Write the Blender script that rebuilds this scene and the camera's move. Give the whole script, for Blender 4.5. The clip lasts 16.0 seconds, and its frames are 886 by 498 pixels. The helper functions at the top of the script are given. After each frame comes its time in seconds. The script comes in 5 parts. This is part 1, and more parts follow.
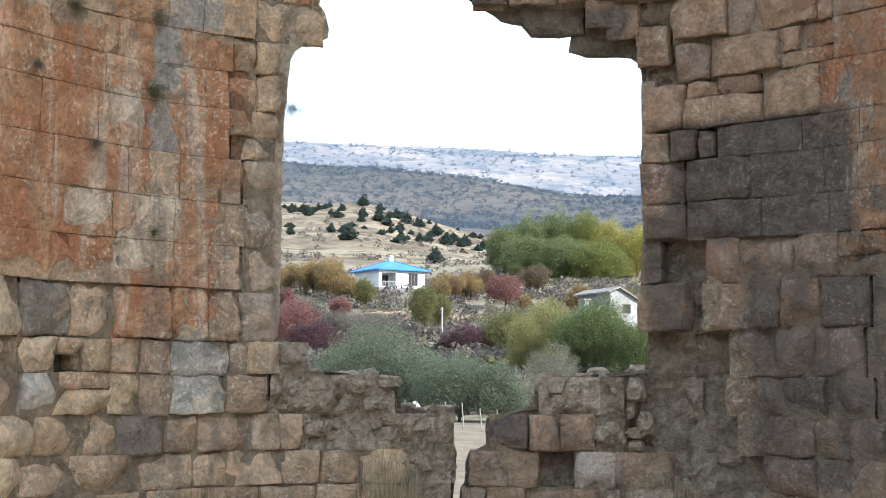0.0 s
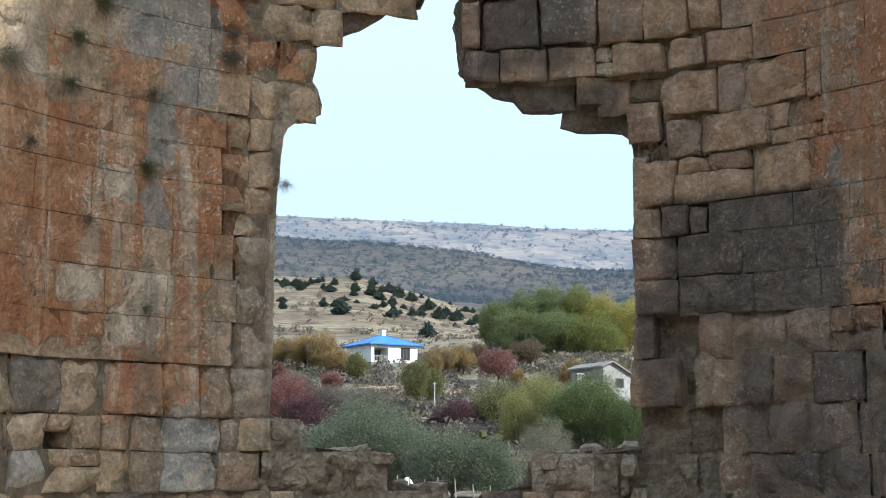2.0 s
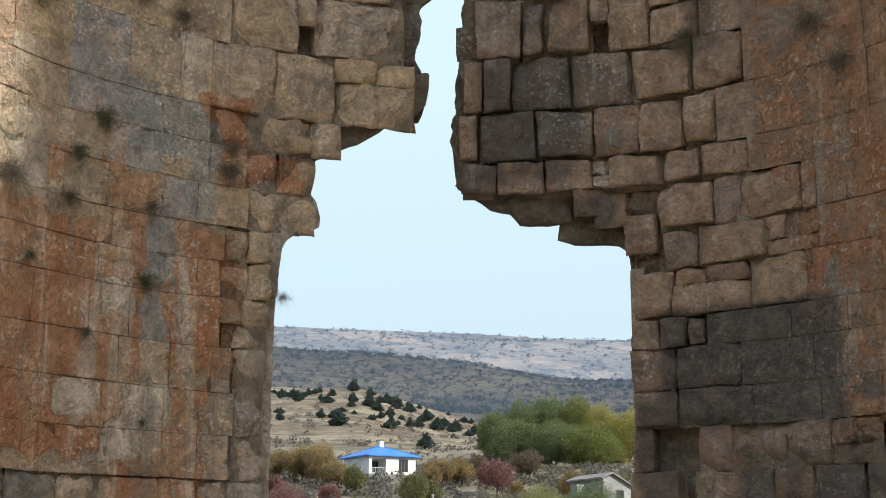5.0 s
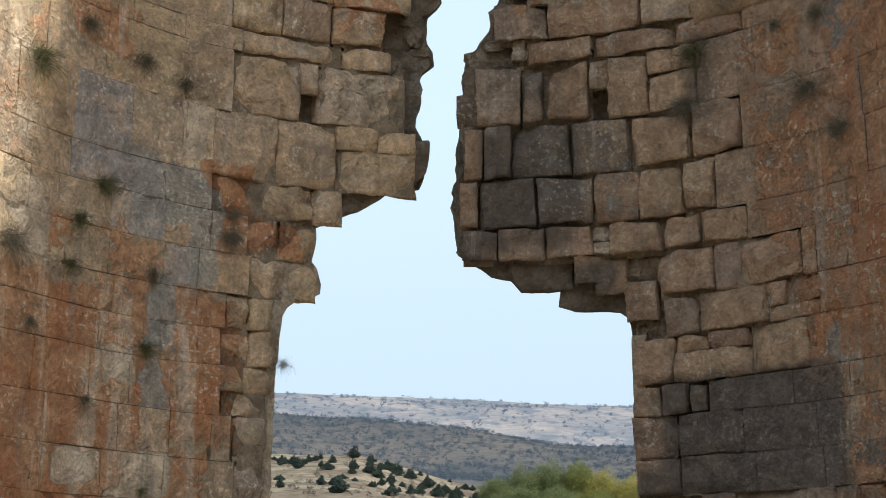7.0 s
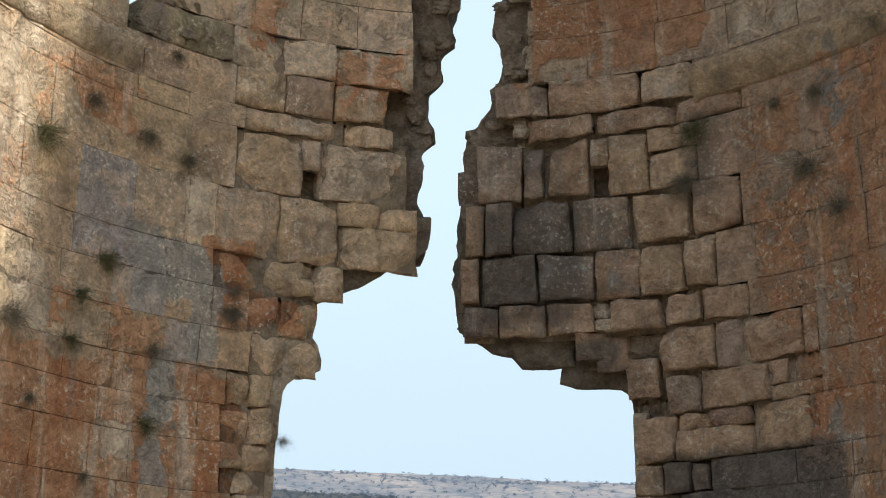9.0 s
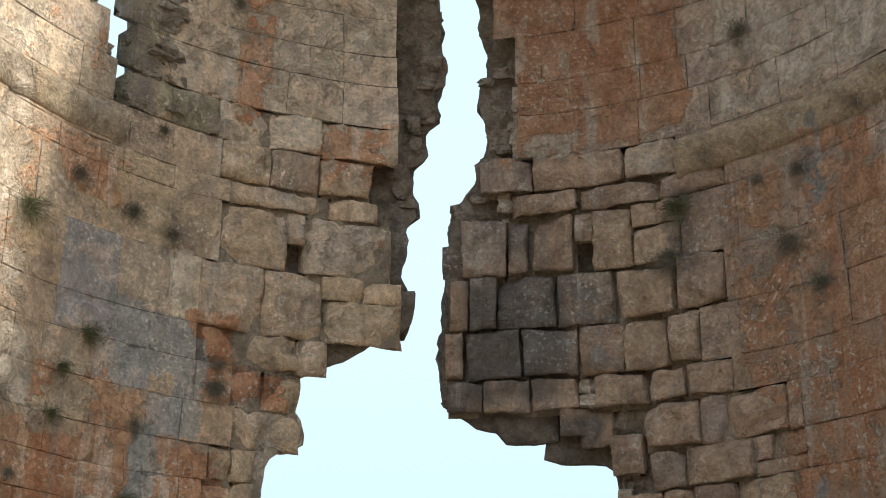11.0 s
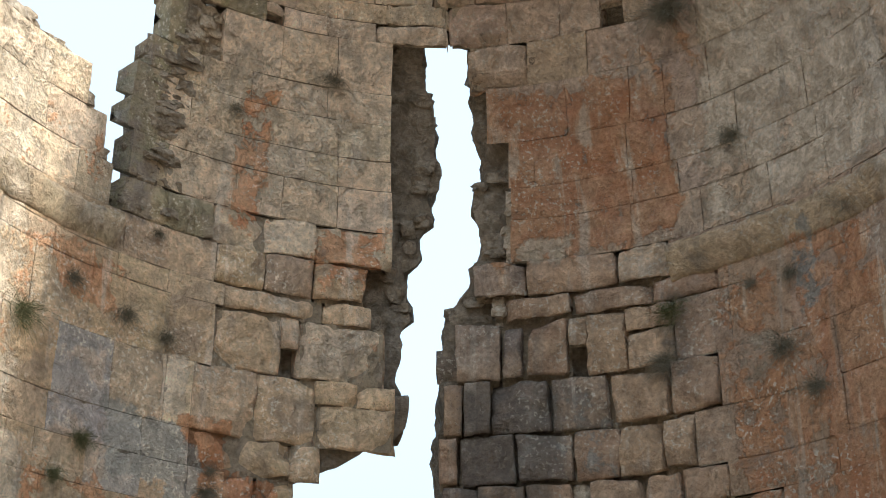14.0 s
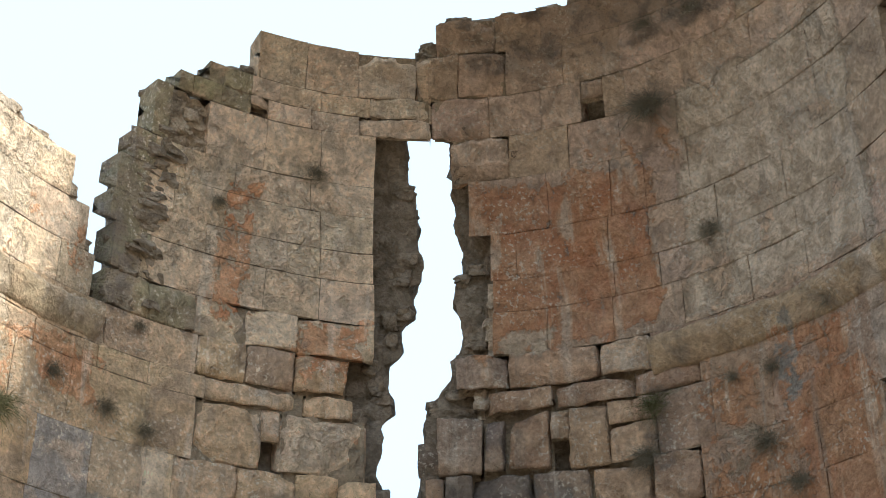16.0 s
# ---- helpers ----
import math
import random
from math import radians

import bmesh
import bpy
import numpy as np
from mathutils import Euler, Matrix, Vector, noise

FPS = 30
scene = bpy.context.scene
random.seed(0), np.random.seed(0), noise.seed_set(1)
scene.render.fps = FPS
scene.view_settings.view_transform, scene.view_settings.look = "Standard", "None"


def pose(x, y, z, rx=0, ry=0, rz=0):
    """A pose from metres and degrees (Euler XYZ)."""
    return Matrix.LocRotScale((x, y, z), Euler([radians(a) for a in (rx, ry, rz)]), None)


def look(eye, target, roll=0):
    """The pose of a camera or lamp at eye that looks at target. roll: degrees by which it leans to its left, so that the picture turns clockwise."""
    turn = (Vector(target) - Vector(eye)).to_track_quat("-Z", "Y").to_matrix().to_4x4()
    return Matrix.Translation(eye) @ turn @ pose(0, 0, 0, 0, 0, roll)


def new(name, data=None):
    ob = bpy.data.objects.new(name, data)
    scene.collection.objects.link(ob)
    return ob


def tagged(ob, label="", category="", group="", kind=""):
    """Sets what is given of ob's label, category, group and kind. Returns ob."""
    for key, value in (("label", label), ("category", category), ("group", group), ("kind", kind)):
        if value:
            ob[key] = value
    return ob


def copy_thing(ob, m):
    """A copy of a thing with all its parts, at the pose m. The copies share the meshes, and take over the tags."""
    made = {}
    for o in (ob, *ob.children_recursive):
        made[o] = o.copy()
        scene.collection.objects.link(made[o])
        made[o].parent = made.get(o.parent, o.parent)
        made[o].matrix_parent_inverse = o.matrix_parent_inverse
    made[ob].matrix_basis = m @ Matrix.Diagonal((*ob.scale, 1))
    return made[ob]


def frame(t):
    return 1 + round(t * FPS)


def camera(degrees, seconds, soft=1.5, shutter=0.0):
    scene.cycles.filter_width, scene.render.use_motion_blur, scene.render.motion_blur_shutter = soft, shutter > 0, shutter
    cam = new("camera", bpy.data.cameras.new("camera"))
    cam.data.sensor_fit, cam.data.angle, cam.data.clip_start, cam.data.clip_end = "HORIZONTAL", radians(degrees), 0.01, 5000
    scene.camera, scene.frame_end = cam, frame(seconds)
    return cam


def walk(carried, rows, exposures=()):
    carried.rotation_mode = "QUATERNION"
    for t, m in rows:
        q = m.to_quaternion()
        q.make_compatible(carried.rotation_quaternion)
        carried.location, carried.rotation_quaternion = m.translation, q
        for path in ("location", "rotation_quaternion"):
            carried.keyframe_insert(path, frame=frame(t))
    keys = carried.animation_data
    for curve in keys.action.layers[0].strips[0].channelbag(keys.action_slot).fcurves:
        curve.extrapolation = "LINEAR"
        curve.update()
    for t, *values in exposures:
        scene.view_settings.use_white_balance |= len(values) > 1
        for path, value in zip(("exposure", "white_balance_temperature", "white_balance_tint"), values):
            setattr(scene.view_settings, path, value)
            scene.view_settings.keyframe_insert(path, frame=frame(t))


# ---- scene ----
cam = camera(34.82, 16.0, soft=0.85)
EYE = 1.65
# seconds, turn to the right, tilt, lean (degrees); the camera stands on a tripod
ROWS = [
    (0.0, 0.000, 5.500, -0.251),
    (0.5, 0.223, 6.239, -0.225),
    (1.0, 0.365, 7.215, -0.193),
    (1.5, 0.316, 7.974, -0.183),
    (2.0, 0.298, 8.564, -0.157),
    (2.5, 0.300, 9.274, -0.124),
    (3.0, 0.307, 10.025, -0.128),
    (3.5, 0.356, 10.788, -0.124),
    (4.0, 0.382, 11.623, -0.063),
    (6.5, 0.299, 15.099, 0.069),
    (7.0, 0.296, 15.813, 0.092),
    (7.5, 0.293, 16.558, 0.050),
    (8.0, 0.301, 17.388, 0.040),
    (8.5, 0.304, 18.095, -0.059),
    (9.0, 0.310, 18.916, -0.109),
    (11.5, 1.074, 22.577, -0.067),
    (12.0, 1.084, 23.229, -0.043),
    (12.5, 1.138, 24.050, -0.042),
    (13.0, 1.179, 24.833, -0.009),
    (13.5, 1.205, 25.570, -0.002),
    (14.0, 1.200, 26.160, 0.027),
    (14.5, 1.196, 27.222, 0.063),
    (15.0, 1.289, 28.290, 0.114),
    (15.5, 1.494, 29.043, 0.145),
    (16.0, 1.918, 29.913, 0.219)
]
EXPOSURES = [  # seconds, stops, kelvin, tint
    (0.0, 0.82, 5750, 6), (0.5, 0.62, 5700, 4), (2.0, 0.28, 5750, 3), (3.5, 0.10, 5950, 4), (7.0, 0.03, 6200, 5), (9.0, 0.03, 6250, 5), (11.5, 0.28, 5900, 4), (14.0, 0.42, 5850, 3), (16.0, 0.45, 5850, 3)]
REACH = 0.22   # the lens sits ahead of the tilting axis and rises with it


def rise(pitch):
    return REACH * (math.sin(radians(pitch)) - math.sin(radians(6)))


walk(cam, [(t, pose(0, 0, EYE + rise(pitch), 90 + pitch - math.degrees(rise(pitch) / 12.0), lean, -turn)) for t, turn, pitch, lean in ROWS], EXPOSURES)

# ---- light ----
SUN_FROM = Vector((0.80, -0.60, 0.60)).normalized()
world = bpy.data.worlds.new("sky")
scene.world = world
world.use_nodes = True
wn = world.node_tree.nodes
wl = world.node_tree.links
sky = wn.new("ShaderNodeTexSky")
sky.sky_type = "NISHITA"
sky.sun_disc = False
sky.sun_elevation = math.asin(SUN_FROM.z)
sky.sun_rotation = math.atan2(SUN_FROM.x, SUN_FROM.y)
sky.air_density, sky.dust_density, sky.ozone_density = 1.0, 4.0, 1.0
scaled = wn.new("ShaderNodeMix")
scaled.data_type = "RGBA"
scaled.inputs["Factor"].default_value = 0.72
scaled.inputs["B"].default_value = (8.0, 9.35, 10.7, 1)   # thin high cloud
wl.new(sky.outputs[0], scaled.inputs["A"])
up = wn.new("ShaderNodeSeparateXYZ")
wl.new(wn.new("ShaderNodeTexCoord").outputs["Generated"], up.inputs[0])
haze = wn.new("ShaderNodeMapRange")
for key, v in zip(("From Min", "From Max", "To Min", "To Max"), (0.17, 0.36, 0.88, 1.0)):
    haze.inputs[key].default_value = v
wl.new(up.outputs["Z"], haze.inputs["Value"])
dim = wn.new("ShaderNodeVectorMath")
dim.operation = "SCALE"
wl.new(scaled.outputs["Result"], dim.inputs[0])
wl.new(haze.outputs["Result"], dim.inputs["Scale"])
wl.new(dim.outputs[0], wn["Background"].inputs["Color"])
wn["Background"].inputs["Strength"].default_value = 0.125
lamp = bpy.data.lights.new("sun", "SUN")
lamp.energy, lamp.angle, lamp.color = 5.0, radians(3.0), (1.0, 0.93, 0.82)
sun = new("sun", lamp)
sun.matrix_world = look(SUN_FROM * 60, (0, 0, 0))


# ---- materials ----
def mat(name, rough=0.9):
    m = bpy.data.materials.new(name)
    m.use_nodes = True
    b = m.node_tree.nodes["Principled BSDF"]
    b.inputs["Roughness"].default_value = rough
    b.inputs["Specular IOR Level"].default_value = 0.25
    return m, m.node_tree.nodes, m.node_tree.links, b


def mapping(n, l, scale, source="position"):
    if source == "position":
        co = n.new("ShaderNodeNewGeometry").outputs["Position"]
    else:
        co = n.new("ShaderNodeTexCoord").outputs["Object"]
    mp = n.new("ShaderNodeMapping")
    mp.inputs["Scale"].default_value = scale
    l.new(co, mp.inputs["Vector"])
    return mp.outputs[0]


def noise_tex(n, l, vec, scale, detail=4, rough=0.55, dist=0.0):
    t = n.new("ShaderNodeTexNoise")
    t.inputs["Scale"].default_value, t.inputs["Detail"].default_value = scale, detail
    t.inputs["Roughness"].default_value, t.inputs["Distortion"].default_value = rough, dist
    l.new(vec, t.inputs["Vector"])
    return t.outputs["Fac"]


def ramp(n, l, fac, lo, hi, a=0.0, b=1.0):
    r = n.new("ShaderNodeMapRange")
    r.interpolation_type = "SMOOTHSTEP"
    for k, v in zip(("From Min", "From Max", "To Min", "To Max"), (lo, hi, a, b)):
        r.inputs[k].default_value = v
    l.new(fac, r.inputs["Value"])
    return r.outputs["Result"]


def math_node(n, l, op, a, b):
    m = n.new("ShaderNodeMath")
    m.operation = op
    for k, v in enumerate((a, b)):
        if isinstance(v, (int, float)):
            m.inputs[k].default_value = v
        else:
            l.new(v, m.inputs[k])
    return m.outputs[0]


def mix(n, l, fac, a, b, blend="MIX"):
    m = n.new("ShaderNodeMix")
    m.data_type, m.blend_type = "RGBA", blend
    for key, v in (("Factor", fac), ("A", a), ("B", b)):
        if isinstance(v, (int, float)):
            m.inputs[key].default_value = v
        elif isinstance(v, tuple):
            m.inputs[key].default_value = (*v, 1)
        else:
            l.new(v, m.inputs[key])
    return m.outputs["Result"]


def bump(n, l, b, height, strength, distance):
    k = n.new("ShaderNodeBump")
    k.inputs["Strength"].default_value, k.inputs["Distance"].default_value = strength, distance
    l.new(height, k.inputs["Height"])
    l.new(k.outputs[0], b.inputs["Normal"])


def attribute(n, name):
    a = n.new("ShaderNodeAttribute")
    a.attribute_name = name
    return a.outputs


def stone_material(name, per_block=True, base=(0.3, 0.24, 0.17)):
    """Weathered limestone. The stain attribute says where ochre wash (R), dark film (G), grey wash (B) and pale stone,
    bare and sunlit (alpha), survive.
    """
    m, n, l, b = mat(name, 0.94)
    b.inputs["Specular IOR Level"].default_value = 0.12
    pos = mapping(n, l, (1, 1, 1))
    streak = mapping(n, l, (4.2, 4.2, 0.38))
    broad = noise_tex(n, l, pos, 2.6, 4, 0.6, 0.5)
    mid = noise_tex(n, l, pos, 6.5, 6, 0.65, 0.5)
    fine = noise_tex(n, l, pos, 30.0, 6, 0.7)
    rain = noise_tex(n, l, streak, 1.0, 5, 0.6, 0.2)
    where = attribute(n, "stain")
    sep = n.new("ShaderNodeSeparateColor")
    l.new(where["Color"], sep.inputs[0])
    if per_block:
        info = n.new("ShaderNodeObjectInfo")
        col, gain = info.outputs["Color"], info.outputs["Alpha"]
        col = mix(n, l, 1.0, col, ramp(n, l, info.outputs["Random"], 0, 1, 0.94, 1.06), "MULTIPLY")
    else:
        col = base
    # ragged threshold shared by the layers: broad, middle and fine irregularity round zero
    edge = math_node(n, l, "ADD", math_node(n, l, "MULTIPLY", math_node(n, l, "SUBTRACT", mid, 0.5), 1.1),
                     math_node(n, l, "MULTIPLY", math_node(n, l, "SUBTRACT", broad, 0.5), 1.3))
    edge = math_node(n, l, "ADD", edge, math_node(n, l, "MULTIPLY", math_node(n, l, "SUBTRACT", fine, 0.5), 0.35))
    drip = math_node(n, l, "MULTIPLY", math_node(n, l, "SUBTRACT", rain, 0.5), 0.6)
    flip = math_node(n, l, "MULTIPLY", edge, -0.8)

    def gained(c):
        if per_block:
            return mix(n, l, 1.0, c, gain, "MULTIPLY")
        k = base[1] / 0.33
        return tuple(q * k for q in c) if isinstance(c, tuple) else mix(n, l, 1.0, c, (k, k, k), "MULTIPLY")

    # stains that run on from stone to stone
    col = mix(n, l, ramp(n, l, broad, 0.50, 0.62, 0, 0.5), col, gained((0.53, 0.37, 0.25)))
    col = mix(n, l, ramp(n, l, broad, 0.47, 0.34, 0, 0.5), col, gained((0.27, 0.20, 0.155)))
    # ochre wash that survives in patches with hard ragged edges
    wash = math_node(n, l, "ADD", math_node(n, l, "ADD", sep.outputs[0], edge), drip)
    patch = ramp(n, l, wash, 0.46, 0.54, 0.0, 1.0)
    ochre = mix(n, l, ramp(n, l, mid, 0.35, 0.65), (0.45, 0.190, 0.088), (0.37, 0.172, 0.092))
    ochre = mix(n, l, ramp(n, l, broad, 0.40, 0.60, 0, 0.75), ochre, (0.45, 0.245, 0.135))
    ochre = mix(n, l, ramp(n, l, rain, 0.52, 0.66, 0, 0.6), ochre, (0.54, 0.360, 0.225))
    col = mix(n, l, math_node(n, l, "MULTIPLY", patch, ramp(n, l, noise_tex(n, l, pos, 1.3, 4, 0.6), 0.40, 0.64, 0.98, 0.74)), col, gained(ochre))
    # grey lime wash running down
    grey = ramp(n, l, math_node(n, l, "ADD", math_node(n, l, "ADD", sep.outputs[2], flip), drip), 0.44, 0.60, 0, 0.82)
    col = mix(n, l, grey, col, gained((0.335, 0.300, 0.258)))
    # bare pale stone where the skin has spalled, and sunlight painted on the north end
    pale = ramp(n, l, math_node(n, l, "ADD", where["Alpha"], flip), 0.45, 0.58, 0, 0.85)
    col = mix(n, l, pale, col, gained(mix(n, l, ramp(n, l, mid, 0.38, 0.62), (0.55, 0.42, 0.30), (0.62, 0.495, 0.375))))
    # thin pale runs and dark runs of rain
    col = mix(n, l, ramp(n, l, rain, 0.57, 0.66, 0, 0.5), col, gained((0.54, 0.445, 0.36)))
    col = mix(n, l, ramp(n, l, rain, 0.43, 0.31, 0, 0.5), col, gained((0.22, 0.185, 0.15)))
    # dark film of soot, moss and lichen, with shade painted under the arch
    dark_film = ramp(n, l, math_node(n, l, "ADD", math_node(n, l, "ADD", sep.outputs[1], math_node(n, l, "MULTIPLY", edge, 0.7)), drip), 0.38, 0.68, 0, 0.85)
    col = mix(n, l, dark_film, col, gained((0.150, 0.122, 0.103)))
    # pale lichen flecks in colonies
    speck = noise_tex(n, l, pos, 27.0, 3, 0.6)
    colony = ramp(n, l, noise_tex(n, l, pos, 1.9, 3), 0.43, 0.60)
    col = mix(n, l, math_node(n, l, "MULTIPLY", ramp(n, l, speck, 0.57, 0.61, 0, 0.66), math_node(n, l, "MULTIPLY", colony, math_node(n, l, "SUBTRACT", 1.0, math_node(n, l, "MULTIPLY", dark_film, 0.85)))), col, gained((0.60, 0.52, 0.42)))
    pits = noise_tex(n, l, pos, 60.0, 2, 0.5)
    col = mix(n, l, ramp(n, l, pits, 0.62, 0.70, 0, 0.5), col, (0.09, 0.075, 0.06))
    # hairline cracks
    warp = n.new("ShaderNodeVectorMath")
    warp.operation = "ADD"
    wob = n.new("ShaderNodeTexNoise")
    wob.inputs["Scale"].default_value, wob.inputs["Detail"].default_value = 4.0, 6
    l.new(pos, wob.inputs["Vector"])
    l.new(pos, warp.inputs[0])
    half = n.new("ShaderNodeVectorMath")
    half.operation = "SCALE"
    half.inputs["Scale"].default_value = 0.5
    l.new(wob.outputs["Color"], half.inputs[0])
    l.new(half.outputs[0], warp.inputs[1])
    crack = n.new("ShaderNodeTexVoronoi")
    crack.feature = "DISTANCE_TO_EDGE"
    crack.inputs["Scale"].default_value = 1.9
    l.new(warp.outputs[0], crack.inputs["Vector"])
    line = math_node(n, l, "MULTIPLY", ramp(n, l, crack.outputs["Distance"], 0.007, 0.0), ramp(n, l, broad, 0.56, 0.68))
    col = mix(n, l, math_node(n, l, "MULTIPLY", line, 0.75), col, (0.07, 0.055, 0.045))
    # grain
    col = mix(n, l, 1.0, col, ramp(n, l, fine, 0.25, 0.75, 0.75, 1.24), "MULTIPLY")
    col = mix(n, l, 1.0, col, ramp(n, l, mid, 0.25, 0.75, 0.68, 1.32), "MULTIPLY")
    l.new(col, b.inputs["Base Color"])
    h = math_node(n, l, "ADD", math_node(n, l, "MULTIPLY", mid, 1.3), math_node(n, l, "MULTIPLY", fine, 0.6))
    h = math_node(n, l, "ADD", h, math_node(n, l, "MULTIPLY", patch, 0.18))
    h = math_node(n, l, "SUBTRACT", h, math_node(n, l, "MULTIPLY", pale, 0.3))
    h = math_node(n, l, "SUBTRACT", h, math_node(n, l, "MULTIPLY", line, 0.6))
    bump(n, l, b, h, 1.0, 0.065)
    return m


STONE = stone_material("weathered_stone")
CORE = stone_material("rubble_core", False, (0.20, 0.157, 0.117))
RUBBLE = stone_material("rubble_stone", False, (0.37, 0.29, 0.215))

# rubble with the shade of reveals and hollows in its colour; also the flank's
DARKENED_STONE = stone_material("darkened_core_stone", False, (0.25, 0.197, 0.150))
MORTAR = stone_material("lime_mortar", False, (0.36, 0.275, 0.19))


def plain(name, a, b_, scale, rough=0.9, bumpy=0.3, dist=0.02, lo=0.35, hi=0.65, source="position", stretch=(1, 1, 1)):
    """Two colours mixed by noise at two scales."""
    m, n, l, b = mat(name, rough)
    pos = mapping(n, l, stretch, source)
    one = noise_tex(n, l, pos, scale, 5)
    two = noise_tex(n, l, pos, scale * 9, 4)
    col = mix(n, l, ramp(n, l, one, lo, hi), a, b_)
    col = mix(n, l, 1.0, col, ramp(n, l, two, 0.25, 0.75, 0.75, 1.22), "MULTIPLY")
    l.new(col, b.inputs["Base Color"])
    if bumpy:
        bump(n, l, b, two, bumpy, dist)
    return m


def leaf_material(name, a, b_, c=None):
    """Leaves whose colour changes from clump to clump."""
    m, n, l, b = mat(name, 0.9)
    b.inputs["Specular IOR Level"].default_value = 0.05
    g = n.new("ShaderNodeNewGeometry")
    col = mix(n, l, g.outputs["Random Per Island"], a, b_)
    pos = mapping(n, l, (1, 1, 1))
    col = mix(n, l, ramp(n, l, noise_tex(n, l, pos, 0.45, 3), 0.42, 0.62), col, c or b_)
    l.new(col, b.inputs["Base Color"])
    thin = n.new("ShaderNodeBsdfTranslucent")
    l.new(col, thin.inputs["Color"])
    both = n.new("ShaderNodeMixShader")
    both.inputs[0].default_value = 0.42
    l.new(b.outputs[0], both.inputs[1])
    l.new(thin.outputs[0], both.inputs[2])
    out = [q for q in n if q.type == "OUTPUT_MATERIAL"][0]
    l.new(both.outputs[0], out.inputs["Surface"])
    return m


def terrain_material(name, dry, scrub, soil, s1, s2, dots, haze_glow=None):
    m, n, l, b = mat(name, 1.0)
    b.inputs["Specular IOR Level"].default_value = 0.0
    pos = mapping(n, l, (1, 1, 1))
    big = noise_tex(n, l, pos, s1, 5)
    mid = noise_tex(n, l, pos, s2, 5, 0.65)
    col = mix(n, l, ramp(n, l, big, 0.40, 0.60), dry, soil)
    col = mix(n, l, ramp(n, l, mid, 0.52, 0.60, 0, dots), col, scrub)
    col = mix(n, l, 1.0, col, ramp(n, l, noise_tex(n, l, pos, s2 * 5, 4), 0.25, 0.75, 0.75, 1.25), "MULTIPLY")
    l.new(col, b.inputs["Base Color"])
    # faint blue emission in place of the haze over distance
    if haze_glow:
        b.inputs["Emission Color"].default_value = (*haze_glow[0], 1)
        b.inputs["Emission Strength"].default_value = haze_glow[1]
    else:
        bump(n, l, b, mid, 0.4, 0.1)
    return m


# ---- mesh helpers ----
def part(name, bm, material, parent=None, label="", smooth=False):
    me = bpy.data.meshes.new(name)
    bm.to_mesh(me)
    bm.free()
    return part_mesh(name, me, material, parent, label, smooth)


def part_mesh(name, me, material, parent=None, label="", smooth=False):
    if material is not None and not me.materials:
        me.materials.append(material)
    if smooth:
        me.polygons.foreach_set("use_smooth", [True] * len(me.polygons))
    ob = new(name, me)
    if parent is not None:
        ob.parent = parent
    if label:
        tagged(ob, label)
    return ob


def mesh(name, verts, faces):
    me = bpy.data.meshes.new(name)
    me.from_pydata([tuple(v) for v in verts], [], faces)
    me.update()
    return me


def box(bm, x0, x1, y0, y1, z0, z1, bevel=0.0):
    r = bmesh.ops.create_cube(bm, size=1, matrix=Matrix.Translation(((x0 + x1) / 2, (y0 + y1) / 2, (z0 + z1) / 2))
                              @ Matrix.Diagonal((x1 - x0, y1 - y0, z1 - z0, 1)))
    if bevel:
        edges = list({e for v in r["verts"] for e in v.link_edges})
        bmesh.ops.bevel(bm, geom=edges, offset=bevel, segments=2, affect="EDGES")


def n3(x, y, z, f=1.0):
    return noise.noise(Vector((x * f, y * f, z * f)))


# ---- ground and hills ----
def interp(v, rows):
    if v <= rows[0][0]:
        return rows[0][1]
    for (a, p), (b, q) in zip(rows, rows[1:]):
        if v <= b:
            k = (v - a) / (b - a)
            return p + (q - p) * k
    return rows[-1][1]


RISE = [(0, -1.65), (62, -1.65), (80, -1.5), (110, 1.0), (150, 4.6), (180, 8.0), (220, 14.3), (300, 25.0), (420, 40.0), (600, 67.0),
        (800, 103.0), (900, 108.0), (1100, 112.0), (4800, 112.0)]


def ground_height(x, y):
    d = math.hypot(x, y)
    az = math.degrees(math.atan2(x, y))
    z = interp(d, RISE)
    if d > 300:
        z *= 1 + (interp(az, [(-3, 1.0), (1.75, 0.82), (8, 0.76), (20, 0.74)]) - 1) * min(1, (d - 300) / 250)
    rough = min(1, max(0, (d - 40) / 200))
    z += rough * (2.2 * n3(x, y, 0, 0.012) + 0.8 * n3(x, y, 3, 0.05)) + 0.05 * n3(x, y, 7, 0.6)
    return z + EYE


def polar_sheet(name, radii, azimuths, height, closed):
    verts, faces = [], []
    for d in radii:
        for a in azimuths:
            x, y = d * math.sin(radians(a)), d * math.cos(radians(a))
            verts.append((x, y, height(x, y)))
    c = len(azimuths)
    for i in range(len(radii) - 1):
        for j in range(c if closed else c - 1):
            k = (j + 1) % c
            faces.append((i * c + j, i * c + k, (i + 1) * c + k, (i + 1) * c + j))
    if closed:
        verts.append((0, 0, height(0, 0)))
        o = len(verts) - 1
        faces += [(o, (j + 1) % c, j) for j in range(c)]
    return mesh(name, verts, faces)


